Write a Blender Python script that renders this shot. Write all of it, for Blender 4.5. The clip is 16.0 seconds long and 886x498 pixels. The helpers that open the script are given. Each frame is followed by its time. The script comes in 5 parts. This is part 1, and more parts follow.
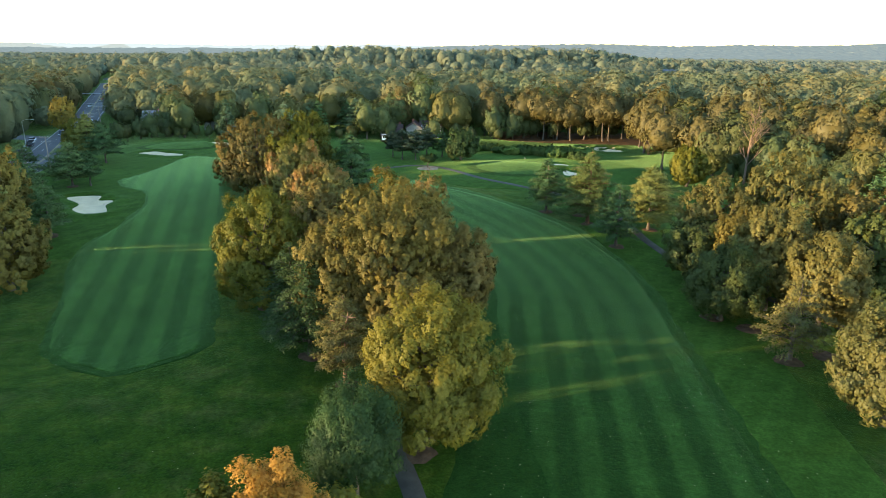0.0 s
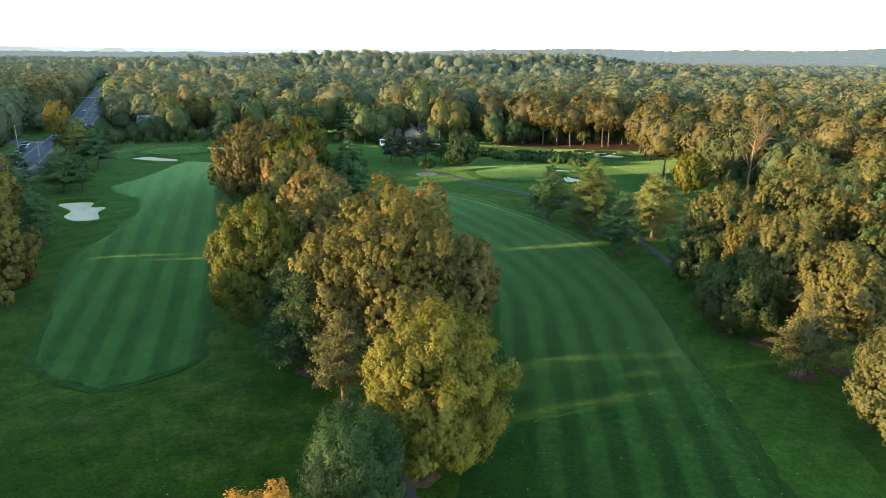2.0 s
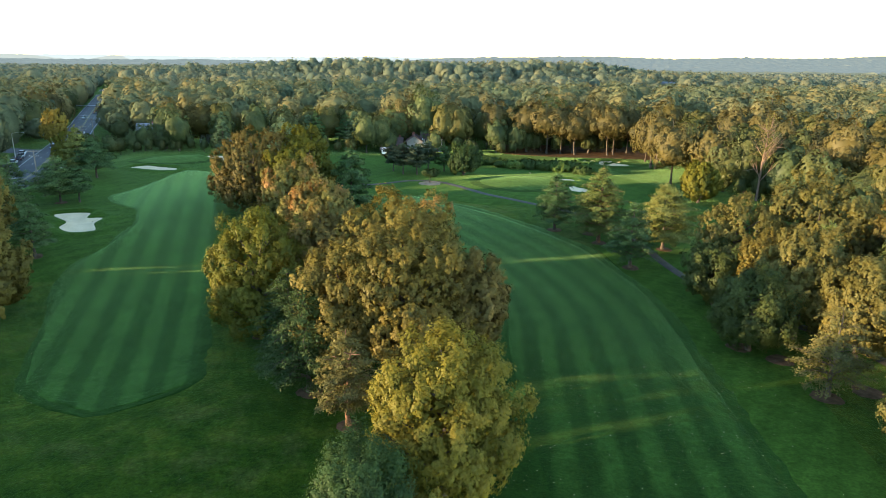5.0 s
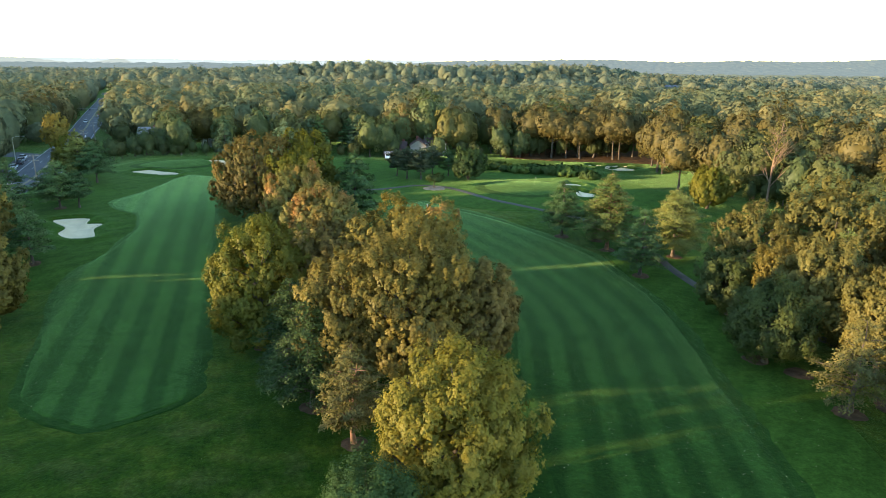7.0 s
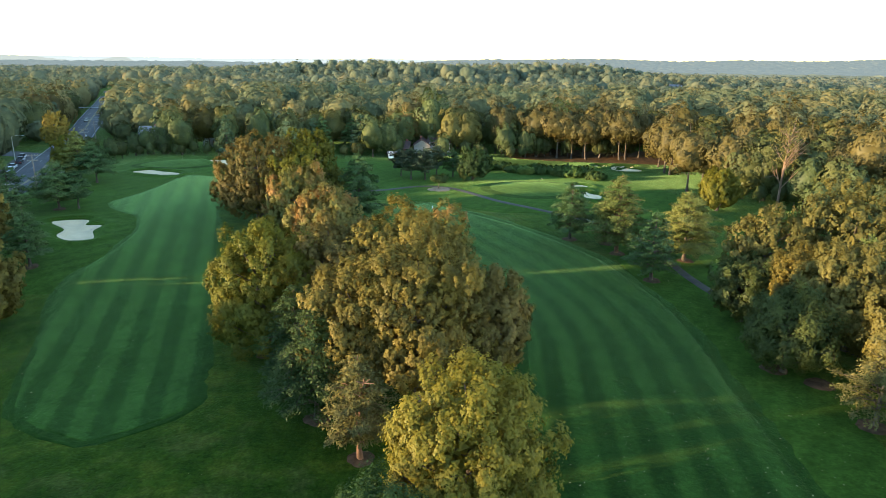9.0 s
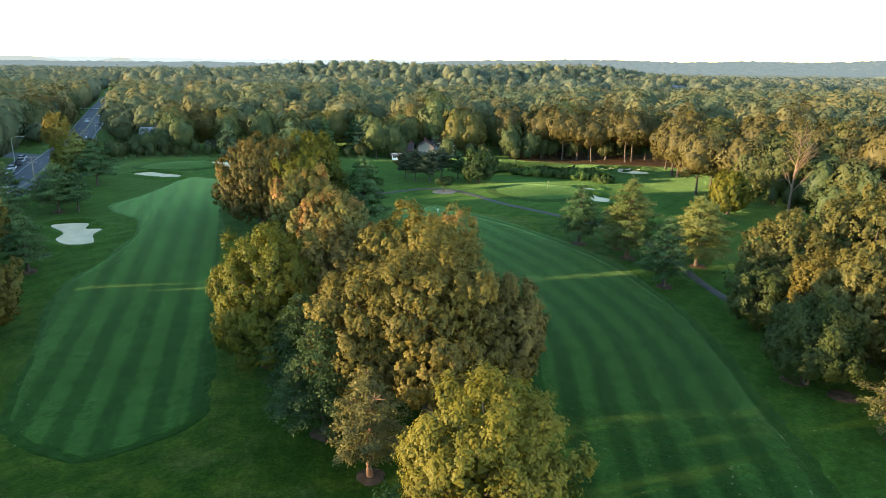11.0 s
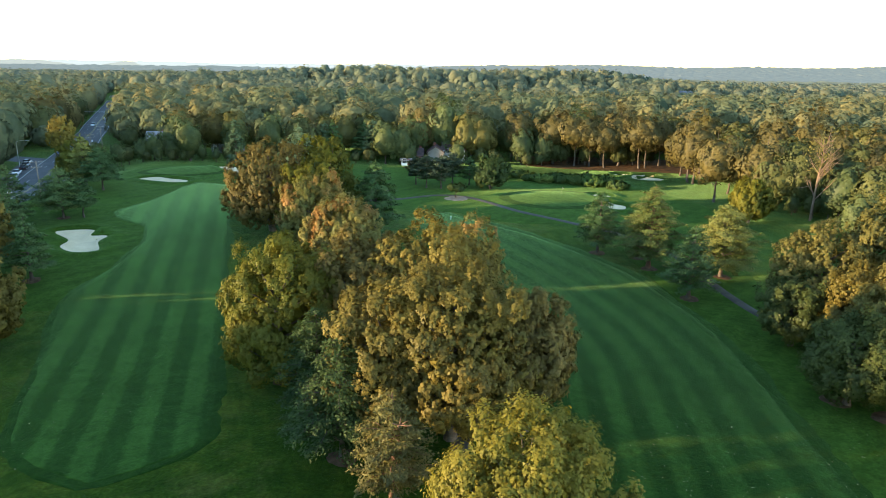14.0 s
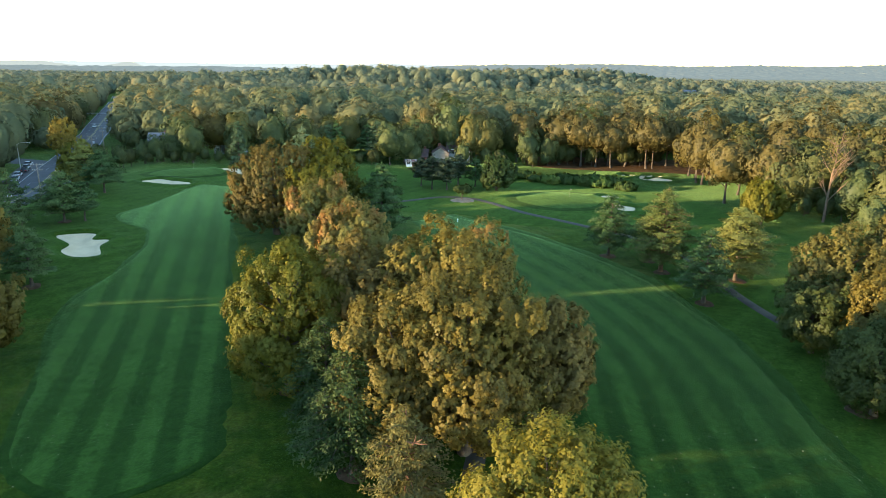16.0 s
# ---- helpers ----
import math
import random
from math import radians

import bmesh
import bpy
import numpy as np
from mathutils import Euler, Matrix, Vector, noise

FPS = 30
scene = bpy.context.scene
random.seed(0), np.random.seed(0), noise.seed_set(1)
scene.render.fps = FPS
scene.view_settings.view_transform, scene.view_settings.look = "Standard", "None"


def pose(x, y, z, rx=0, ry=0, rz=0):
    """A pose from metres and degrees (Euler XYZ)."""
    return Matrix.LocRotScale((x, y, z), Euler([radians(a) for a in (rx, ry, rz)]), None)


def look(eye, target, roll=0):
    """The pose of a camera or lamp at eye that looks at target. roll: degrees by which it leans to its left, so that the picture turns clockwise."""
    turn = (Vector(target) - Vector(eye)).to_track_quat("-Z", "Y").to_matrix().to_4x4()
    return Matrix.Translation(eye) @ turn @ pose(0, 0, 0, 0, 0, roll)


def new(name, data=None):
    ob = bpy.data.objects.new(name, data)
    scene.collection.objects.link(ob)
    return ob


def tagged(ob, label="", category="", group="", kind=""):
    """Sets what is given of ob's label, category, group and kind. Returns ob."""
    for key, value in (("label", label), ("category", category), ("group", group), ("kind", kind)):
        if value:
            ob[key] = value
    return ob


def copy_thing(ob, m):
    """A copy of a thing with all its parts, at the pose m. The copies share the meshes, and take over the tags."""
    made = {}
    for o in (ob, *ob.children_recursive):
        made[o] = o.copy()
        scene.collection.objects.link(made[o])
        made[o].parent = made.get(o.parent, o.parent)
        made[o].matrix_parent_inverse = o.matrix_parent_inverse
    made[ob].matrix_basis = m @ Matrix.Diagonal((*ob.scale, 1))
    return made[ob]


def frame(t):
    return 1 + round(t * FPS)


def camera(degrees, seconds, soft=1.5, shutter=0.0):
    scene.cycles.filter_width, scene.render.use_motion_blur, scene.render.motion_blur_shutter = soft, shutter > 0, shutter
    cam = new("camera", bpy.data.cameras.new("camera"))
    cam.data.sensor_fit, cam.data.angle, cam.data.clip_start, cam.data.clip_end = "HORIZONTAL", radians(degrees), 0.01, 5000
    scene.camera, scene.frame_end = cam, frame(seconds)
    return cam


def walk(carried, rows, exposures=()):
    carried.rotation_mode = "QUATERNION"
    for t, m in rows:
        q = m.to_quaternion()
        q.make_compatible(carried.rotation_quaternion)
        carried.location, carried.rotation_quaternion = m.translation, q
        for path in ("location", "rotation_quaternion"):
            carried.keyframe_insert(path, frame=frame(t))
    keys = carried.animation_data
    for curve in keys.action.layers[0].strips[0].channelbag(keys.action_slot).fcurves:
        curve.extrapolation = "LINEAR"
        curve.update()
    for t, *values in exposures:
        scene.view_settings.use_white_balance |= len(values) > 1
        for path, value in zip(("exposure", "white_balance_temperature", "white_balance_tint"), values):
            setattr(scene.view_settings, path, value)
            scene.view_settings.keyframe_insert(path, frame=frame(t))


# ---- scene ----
cam = camera(68.0, 16.0, soft=0.85)
PATH = [
    (0, (0.165, -0.978, 36.469), (0.12, 0.931, 35.874), 0.5),
    (0.5, (-0.025, -0.247, 36.423), (-0.067, 1.662, 35.83), 0.5),
    (1, (-0.175, 0.446, 36.405), (-0.216, 2.357, 35.816), 0.5),
    (1.5, (-0.367, 1.064, 36.473), (-0.405, 2.975, 35.885), 0.5),
    (2, (-0.487, 1.854, 36.443), (-0.523, 3.767, 35.86), 0.6),
    (2.5, (-0.597, 2.463, 36.473), (-0.632, 4.375, 35.89), 0.5),
    (3, (-0.781, 3.078, 36.446), (-0.817, 4.992, 35.866), 0.6),
    (3.5, (-0.985, 3.653, 36.457), (-1.02, 5.569, 35.884), 0.6),
    (4, (-1.165, 4.178, 36.433), (-1.2, 6.095, 35.863), 0.6),
    (6.5, (-2.053, 7.073, 36.379), (-2.093, 8.995, 35.825), 0.6),
    (7, (-2.256, 7.778, 36.439), (-2.298, 9.7, 35.885), 0.6),
    (7.5, (-2.467, 8.447, 36.487), (-2.511, 10.368, 35.932), 0.6),
    (8, (-2.708, 9.132, 36.434), (-2.752, 11.053, 35.878), 0.6),
    (8.5, (-2.946, 9.814, 36.467), (-2.991, 11.734, 35.91), 0.7),
    (9, (-3.19, 10.476, 36.462), (-3.236, 12.396, 35.905), 0.7),
    (11.5, (-4.816, 13.783, 36.399), (-4.866, 15.704, 35.846), 0.8),
    (12, (-5.202, 14.447, 36.351), (-5.255, 16.369, 35.8), 0.9),
    (12.5, (-5.508, 14.989, 36.374), (-5.563, 16.911, 35.825), 0.9),
    (13, (-5.959, 15.656, 36.301), (-6.015, 17.579, 35.755), 0.9),
    (13.5, (-6.29, 16.192, 36.334), (-6.347, 18.116, 35.789), 0.9),
    (14, (-6.665, 16.814, 36.196), (-6.724, 18.738, 35.654), 0.9),
    (14.5, (-6.985, 17.42, 36.196), (-7.046, 19.345, 35.655), 0.9),
    (15, (-7.292, 18.016, 36.247), (-7.354, 19.94, 35.704), 0.8),
    (15.5, (-7.626, 18.665, 36.228), (-7.69, 20.589, 35.686), 0.8),
    (16, (-7.824, 19.273, 36.225), (-7.889, 21.197, 35.682), 0.7),
]
EXPOSURE, KELVIN, TINT = 3.22, 7000, 8
walk(cam, [(t, look(eye, target, roll)) for t, eye, target, roll in PATH], exposures=((0.0, EXPOSURE, KELVIN, TINT),))

# ---- daylight: a low evening sun, behind and to one side of the camera ----
SUN_ELEVATION, SUN_HEADING = 7.0, 16.5  # the light travels towards +x, turned this far towards +y
world = bpy.data.worlds.new("evening_sky")
scene.world = world
world.use_nodes = True
sky = world.node_tree.nodes.new("ShaderNodeTexSky")
sky.sky_type = "NISHITA"
sky.sun_disc = False
sky.sun_elevation = radians(SUN_ELEVATION)
sky.sun_rotation = radians(90 + SUN_HEADING)
sky.dust_density, sky.air_density, sky.ozone_density = 0.15, 1.0, 2.5
background = world.node_tree.nodes["Background"]
background.inputs["Strength"].default_value = 0.15
world.node_tree.links.new(sky.outputs["Color"], background.inputs["Color"])

sun = new("sun", bpy.data.lights.new("sun", "SUN"))
sun.data.energy, sun.data.angle, sun.data.color = 2.25, radians(0.8), (1.0, 0.77, 0.48)
el, hd = radians(SUN_ELEVATION), radians(SUN_HEADING)
sun.matrix_world = look((-90, -30, 60), (-90 + math.cos(hd) * math.cos(el), -30 + math.sin(hd) * math.cos(el), 60 - math.sin(el)))


# ---- materials ----
def nodes_of(name):
    m = bpy.data.materials.new(name)
    m.use_nodes = True
    nt = m.node_tree
    nt.nodes.clear()
    return m, nt, nt.nodes.new("ShaderNodeOutputMaterial")


def ramp(nt, source, stops):
    r = nt.nodes.new("ShaderNodeValToRGB")
    e = r.color_ramp.elements
    while len(e) < len(stops):
        e.new(0.5)
    for k, (at, c) in zip(e, stops):
        k.position, k.color = at, (*c, 1)
    nt.links.new(source, r.inputs["Fac"])
    return r.outputs["Color"]


def noise_tex(nt, scale, detail=3.0, coords=None, rough=0.55):
    n = nt.nodes.new("ShaderNodeTexNoise")
    n.inputs["Scale"].default_value, n.inputs["Detail"].default_value, n.inputs["Roughness"].default_value = scale, detail, rough
    if coords is not None:
        nt.links.new(coords, n.inputs["Vector"])
    return n.outputs["Fac"]


def mix(nt, kind, fac, a, b):
    m = nt.nodes.new("ShaderNodeMix")
    m.data_type, m.blend_type = "RGBA", kind
    for slot, v in ((0, fac), (6, a), (7, b)):
        if isinstance(v, (int, float)):
            m.inputs[slot].default_value = v
        elif isinstance(v, tuple):
            m.inputs[slot].default_value = (*v, 1)
        else:
            nt.links.new(v, m.inputs[slot])
    return m.outputs[2]


def arith(nt, op, a, b=0.0):
    m = nt.nodes.new("ShaderNodeMath")
    m.operation = op
    for slot, v in enumerate((a, b)):
        if isinstance(v, (int, float)):
            m.inputs[slot].default_value = v
        else:
            nt.links.new(v, m.inputs[slot])
    return m.outputs[0]


def place(nt):
    return nt.nodes.new("ShaderNodeNewGeometry").outputs["Position"]


def finish(nt, out, colour, rough=0.8, metal=0.0, bump=None, bump_size=0.02, spec=0.3, sheen=0.0):
    b = nt.nodes.new("ShaderNodeBsdfPrincipled")
    for slot, v in (("Base Color", colour), ("Roughness", rough), ("Metallic", metal)):
        if isinstance(v, (int, float)):
            b.inputs[slot].default_value = v
        elif isinstance(v, tuple):
            b.inputs[slot].default_value = (*v, 1)
        else:
            nt.links.new(v, b.inputs[slot])
    b.inputs["Specular IOR Level"].default_value = spec
    b.inputs["Sheen Weight"].default_value, b.inputs["Sheen Roughness"].default_value, b.inputs["Sheen Tint"].default_value = sheen, 0.25, (0.5, 0.85, 0.32, 1)
    if bump is not None:
        k = nt.nodes.new("ShaderNodeBump")
        k.inputs["Distance"].default_value = bump_size
        nt.links.new(bump, k.inputs["Height"])
        nt.links.new(k.outputs["Normal"], b.inputs["Normal"])
    nt.links.new(b.outputs[0], out.inputs["Surface"])


def leaf_material(name, stops, patch=None, patch_amount=0.5, through_light=0.17):
    """Foliage: every leaf has its own tint, whole limbs may have turned to another colour."""
    m, nt, out = nodes_of(name)
    geo = nt.nodes.new("ShaderNodeNewGeometry")
    info = nt.nodes.new("ShaderNodeObjectInfo")
    coords = nt.nodes.new("ShaderNodeTexCoord").outputs["Object"]
    n = noise_tex(nt, 0.22, 2.0, coords)
    f = arith(nt, "ADD", arith(nt, "MULTIPLY", geo.outputs["Random Per Island"], 0.15), arith(nt, "MULTIPLY", n, 0.9))
    f = arith(nt, "ADD", f, arith(nt, "MULTIPLY", arith(nt, "SUBTRACT", info.outputs["Random"], 0.5), 0.25))
    col = ramp(nt, f, stops)
    if patch:
        w = noise_tex(nt, 0.16, 2.0, coords)
        k = ramp(nt, w, ((0.5 + 0.12 * (1 - patch_amount) * 2 - 0.08, (0, 0, 0)), (0.5 + 0.12 * (1 - patch_amount) * 2 + 0.06, (1, 1, 1))))
        col = mix(nt, "MIX", k, col, patch)
    d, t, s = (nt.nodes.new("ShaderNodeBsdf" + k) for k in ("Diffuse", "Translucent", "Glossy"))
    s.inputs["Roughness"].default_value = 0.55
    nt.links.new(col, d.inputs["Color"])
    nt.links.new(col, t.inputs["Color"])
    a, b = nt.nodes.new("ShaderNodeMixShader"), nt.nodes.new("ShaderNodeMixShader")
    a.inputs[0].default_value, b.inputs[0].default_value = through_light, 0.012
    nt.links.new(d.outputs[0], a.inputs[1])
    nt.links.new(t.outputs[0], a.inputs[2])
    nt.links.new(a.outputs[0], b.inputs[1])
    nt.links.new(s.outputs[0], b.inputs[2])
    nt.links.new(b.outputs[0], out.inputs["Surface"])
    return m


LEAF = {
    "gold": leaf_material("gold_brown_leaves", ((0.2, (0.06207, 0.05056, 0.01016)), (0.5, (0.1185, 0.08968, 0.01636)), (0.8, (0.1768, 0.1317, 0.02454)))),
    "brown": leaf_material("brown_olive_leaves", ((0.2, (0.0452, 0.03811, 0.009524)), (0.5, (0.08823, 0.06597, 0.01523)), (0.8, (0.1437, 0.09731, 0.02284)))),
    "yellow": leaf_material("yellow_green_leaves", ((0.2, (0.05151, 0.05069, 0.005423)), (0.5, (0.1006, 0.08788, 0.009333)), (0.8, (0.1589, 0.1243, 0.01507)))),
    "lime": leaf_material("green_gold_leaves", ((0.2, (0.04525, 0.05043, 0.005625)), (0.5, (0.08674, 0.08272, 0.008153)), (0.8, (0.136, 0.1151, 0.01237)))),
    "green": leaf_material("mid_green_leaves", ((0.2, (0.0336, 0.0644, 0.0126)), (0.5, (0.0672, 0.105, 0.0196)), (0.8, (0.119, 0.147, 0.028)))),
    "dark": leaf_material("dark_green_leaves", ((0.2, (0.02392, 0.0442, 0.009945)), (0.5, (0.04485, 0.0689, 0.01326)), (0.8, (0.08222, 0.0975, 0.01878)))),
    "orange": leaf_material("orange_leaves", ((0.2, (0.145, 0.07, 0.011)), (0.5, (0.27, 0.124, 0.0175)), (0.8, (0.385, 0.186, 0.028)))),
    "turning": leaf_material("turning_leaves", ((0.2, (0.05844, 0.06291, 0.01424)), (0.5, (0.1079, 0.1003, 0.02329)), (0.8, (0.1634, 0.136, 0.03364))), (0.225, 0.112, 0.032), 0.6),
    "needle": leaf_material("dark_pine_needles", ((0.2, (0.0275, 0.058, 0.019)), (0.5, (0.055, 0.095, 0.03)), (0.8, (0.1, 0.138, 0.042))), None, 0.5, 0.16),
    "deep": leaf_material("deep_green_pine_needles", ((0.2, (0.01575, 0.0308, 0.007425)), (0.5, (0.02925, 0.049, 0.01148)), (0.8, (0.051, 0.07, 0.0162))), None, 0.5, 0.16),
    # Greyed leaves for the woodland edge: distance haze put into the colour.
    "hazed_gold": leaf_material("hazed_gold_leaves", ((0.2, (0.04806, 0.04033, 0.01038)), (0.5, (0.08038, 0.06394, 0.01574)), (0.8, (0.1077, 0.08282, 0.02211)))),
    "hazed_brown": leaf_material("hazed_brown_leaves", ((0.2, (0.0435, 0.03819, 0.01174)), (0.5, (0.07002, 0.05664, 0.01633)), (0.8, (0.09695, 0.07467, 0.02126)))),
    "hazed_lime": leaf_material("hazed_yellow_green_leaves", ((0.2, (0.04478, 0.04696, 0.01256)), (0.5, (0.07407, 0.07003, 0.01741)), (0.8, (0.1046, 0.08906, 0.02268)))),
    "hazed_green": leaf_material("hazed_green_leaves", ((0.2, (0.03222, 0.04088, 0.01377)), (0.5, (0.05357, 0.06072, 0.01823)), (0.8, (0.07952, 0.08096, 0.02349)))),
    "hazed_dark": leaf_material("hazed_dark_green_leaves", ((0.2, (0.03273, 0.048, 0.01837)), (0.5, (0.05382, 0.06982, 0.02328)), (0.8, (0.08001, 0.09455, 0.0294)))),
    "pale": leaf_material("pale_pine_needles", ((0.2, (0.052, 0.07, 0.0165)), (0.5, (0.102, 0.115, 0.027)), (0.8, (0.17, 0.163, 0.04))), None, 0.5, 0.16),
    "rust": leaf_material("brown_pine_needles", ((0.2, (0.05993, 0.05803, 0.0174)), (0.5, (0.1144, 0.09826, 0.0261)), (0.8, (0.1785, 0.1386, 0.03915))), None, 0.5, 0.16),
    "blue": leaf_material("blue_green_needles", ((0.2, (0.036, 0.066, 0.0312)), (0.5, (0.0696, 0.106, 0.0504)), (0.8, (0.126, 0.156, 0.072))), None, 0.5, 0.16),
    "grey_pine": leaf_material("grey_green_pine_needles", ((0.2, (0.024, 0.036, 0.018)), (0.5, (0.042, 0.056, 0.028)), (0.8, (0.075, 0.088, 0.042))), None, 0.5, 0.16),
    "olive": leaf_material("dark_olive_leaves", ((0.2, (0.025, 0.0345, 0.008)), (0.5, (0.045, 0.056, 0.0125)), (0.8, (0.076, 0.083, 0.0185)))),
    "olive_gold": leaf_material("olive_gold_leaves", ((0.2, (0.04743, 0.04388, 0.01149)), (0.5, (0.08978, 0.07723, 0.01786)), (0.8, (0.1338, 0.1071, 0.02637)))),
    "locust": leaf_material("fine_dark_green_leaves", ((0.2, (0.0155, 0.034, 0.0085)), (0.5, (0.029, 0.0555, 0.0125)), (0.8, (0.053, 0.08, 0.0185)))),
    # Golden yellow, brightened in place of sun that misses the roadside tree.
    "sunlit_gold": leaf_material("sunlit_golden_yellow_leaves", ((0.2, (0.12, 0.088, 0.016)), (0.5, (0.19, 0.138, 0.023)), (0.8, (0.255, 0.182, 0.033)))),
}


def forest_material(name, haze_share=0.0):
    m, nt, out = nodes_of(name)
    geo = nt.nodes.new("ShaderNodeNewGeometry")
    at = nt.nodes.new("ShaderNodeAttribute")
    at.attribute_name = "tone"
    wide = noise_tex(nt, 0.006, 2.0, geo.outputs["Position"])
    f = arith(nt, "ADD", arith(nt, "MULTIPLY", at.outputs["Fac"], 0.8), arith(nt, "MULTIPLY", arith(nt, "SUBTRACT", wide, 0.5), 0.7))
    # Pale tones, then a grey-green mix: distance haze put into the leaf colour.
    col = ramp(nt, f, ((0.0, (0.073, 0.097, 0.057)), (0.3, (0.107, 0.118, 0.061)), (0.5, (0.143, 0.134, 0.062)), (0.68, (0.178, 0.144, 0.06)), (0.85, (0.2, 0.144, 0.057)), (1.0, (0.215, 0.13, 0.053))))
    col = mix(nt, "MIX", haze_share, col, (0.13, 0.142, 0.12))
    v = arith(nt, "ADD", 0.92, arith(nt, "MULTIPLY", geo.outputs["Random Per Island"], 0.14))
    g = nt.nodes.new("ShaderNodeCombineColor")
    for k in range(3):
        nt.links.new(v, g.inputs[k])
    col = mix(nt, "MULTIPLY", 1.0, col, g.outputs[0])
    d, t, a = nt.nodes.new("ShaderNodeBsdfDiffuse"), nt.nodes.new("ShaderNodeBsdfTranslucent"), nt.nodes.new("ShaderNodeMixShader")
    a.inputs[0].default_value = 0.26
    lumps = nt.nodes.new("ShaderNodeBump")
    lumps.inputs["Distance"].default_value = 0.6
    nt.links.new(noise_tex(nt, 1.3, 4, geo.outputs["Position"], 0.7), lumps.inputs["Height"])
    nt.links.new(lumps.outputs["Normal"], d.inputs["Normal"])
    nt.links.new(col, d.inputs["Color"])
    nt.links.new(col, t.inputs["Color"])
    nt.links.new(d.outputs[0], a.inputs[1])
    nt.links.new(t.outputs[0], a.inputs[2])
    nt.links.new(a.outputs[0], out.inputs["Surface"])
    return m


def ground_material():
    m, nt, out = nodes_of("rough_grass_and_woodland_floor")
    p = place(nt)
    big, mid, fine = noise_tex(nt, 0.03, 4, p), noise_tex(nt, 0.28, 4, p), noise_tex(nt, 3.5, 4, p, 0.7)
    f = arith(nt, "ADD", arith(nt, "MULTIPLY", big, 0.5), arith(nt, "MULTIPLY", mid, 0.5))
    col = ramp(nt, f, ((0.36, (0.011, 0.0275, 0.0027)), (0.5, (0.0252, 0.0455, 0.0044)), (0.64, (0.058, 0.0685, 0.0078))))
    dry = ramp(nt, noise_tex(nt, 0.11, 5, p, 0.7), ((0.52, (0, 0, 0)), (0.66, (1, 1, 1))))
    col = mix(nt, "MIX", mix(nt, "MULTIPLY", 1.0, dry, (0.4, 0.4, 0.4)), col, (0.072, 0.066, 0.02))
    clump = noise_tex(nt, 1.1, 4, p, 0.7)
    col = mix(nt, "OVERLAY", 0.6, col, ramp(nt, clump, ((0.32, (0.3, 0.3, 0.3)), (0.68, (0.7, 0.7, 0.7)))))
    col = mix(nt, "OVERLAY", 0.7, col, ramp(nt, fine, ((0.3, (0.22, 0.22, 0.22)), (0.7, (0.78, 0.78, 0.78)))))
    finish(nt, out, col, 0.95, 0, fine, 0.1, 0.02, 0.2)
    return m


def turf_material(name, light, dark, across, period, edge=0.12, nap=0.34):
    """Mown turf in passes to and fro. across: a function that gives the metres across the passes."""
    m, nt, out = nodes_of(name)
    p = place(nt)
    wob = arith(nt, "MULTIPLY", arith(nt, "SUBTRACT", noise_tex(nt, 0.6, 4, p, 0.65), 0.5), 0.9)
    u = arith(nt, "ADD", across(nt, p), wob)
    s = arith(nt, "SINE", arith(nt, "MULTIPLY", u, 2 * math.pi / period))
    s = arith(nt, "ADD", arith(nt, "MULTIPLY", s, 0.5), 0.5)
    k = ramp(nt, s, ((0.5 - edge, (0, 0, 0)), (0.5 + edge, (1, 1, 1))))
    fade = ramp(nt, noise_tex(nt, 0.07, 3, p), ((0.3, (0.55, 0.55, 0.55)), (0.62, (1, 1, 1))))
    k = mix(nt, "MULTIPLY", 1.0, k, fade)
    col = mix(nt, "MIX", k, dark, light)
    blotch = ramp(nt, noise_tex(nt, 0.22, 5, p, 0.7), ((0.3, (0.36, 0.36, 0.36)), (0.7, (0.64, 0.64, 0.64))))
    col = mix(nt, "OVERLAY", 0.75, col, blotch)
    streak = noise_tex(nt, 0.9, 4, p, 0.75)
    col = mix(nt, "OVERLAY", 0.8, col, ramp(nt, streak, ((0.32, (0.36, 0.36, 0.36)), (0.68, (0.64, 0.64, 0.64)))))
    fine = noise_tex(nt, 3.4, 4, p, 0.8)
    col = mix(nt, "OVERLAY", 0.6, col, ramp(nt, fine, ((0.3, (0.25, 0.25, 0.25)), (0.7, (0.75, 0.75, 0.75)))))
    finish(nt, out, col, 0.95, 0, fine, 0.05, 0.02, nap)
    return m


def slanted(nx, ny, shift):
    def across(nt, p):
        d = nt.nodes.new("ShaderNodeVectorMath")
        d.operation = "DOT_PRODUCT"
        d.inputs[1].default_value = (nx, ny, 0)
        nt.links.new(p, d.inputs[0])
        return arith(nt, "ADD", d.outputs["Value"], shift)
    return across


def by_ribbon(nt, p):
    uv = nt.nodes.new("ShaderNodeUVMap")
    uv.uv_map = "across"
    s = nt.nodes.new("ShaderNodeSeparateXYZ")
    nt.links.new(uv.outputs["UV"], s.inputs[0])
    return s.outputs[0]


def plain(name, a, b, scale=1.0, rough=0.8, metal=0.0, fine_scale=None, bump=0.01, spec=0.3):
    """Two tones in patches, with a finer grain over them."""
    m, nt, out = nodes_of(name)
    c = nt.nodes.new("ShaderNodeTexCoord").outputs["Object"]
    n, f = noise_tex(nt, scale, 4, c), noise_tex(nt, fine_scale or scale * 14, 3, c, 0.7)
    col = ramp(nt, n, ((0.35, a), (0.65, b)))
    col = mix(nt, "OVERLAY", 0.3, col, ramp(nt, f, ((0.3, (0.32, 0.32, 0.32)), (0.7, (0.68, 0.68, 0.68)))))
    finish(nt, out, col, rough, metal, f, bump, spec)
    return m


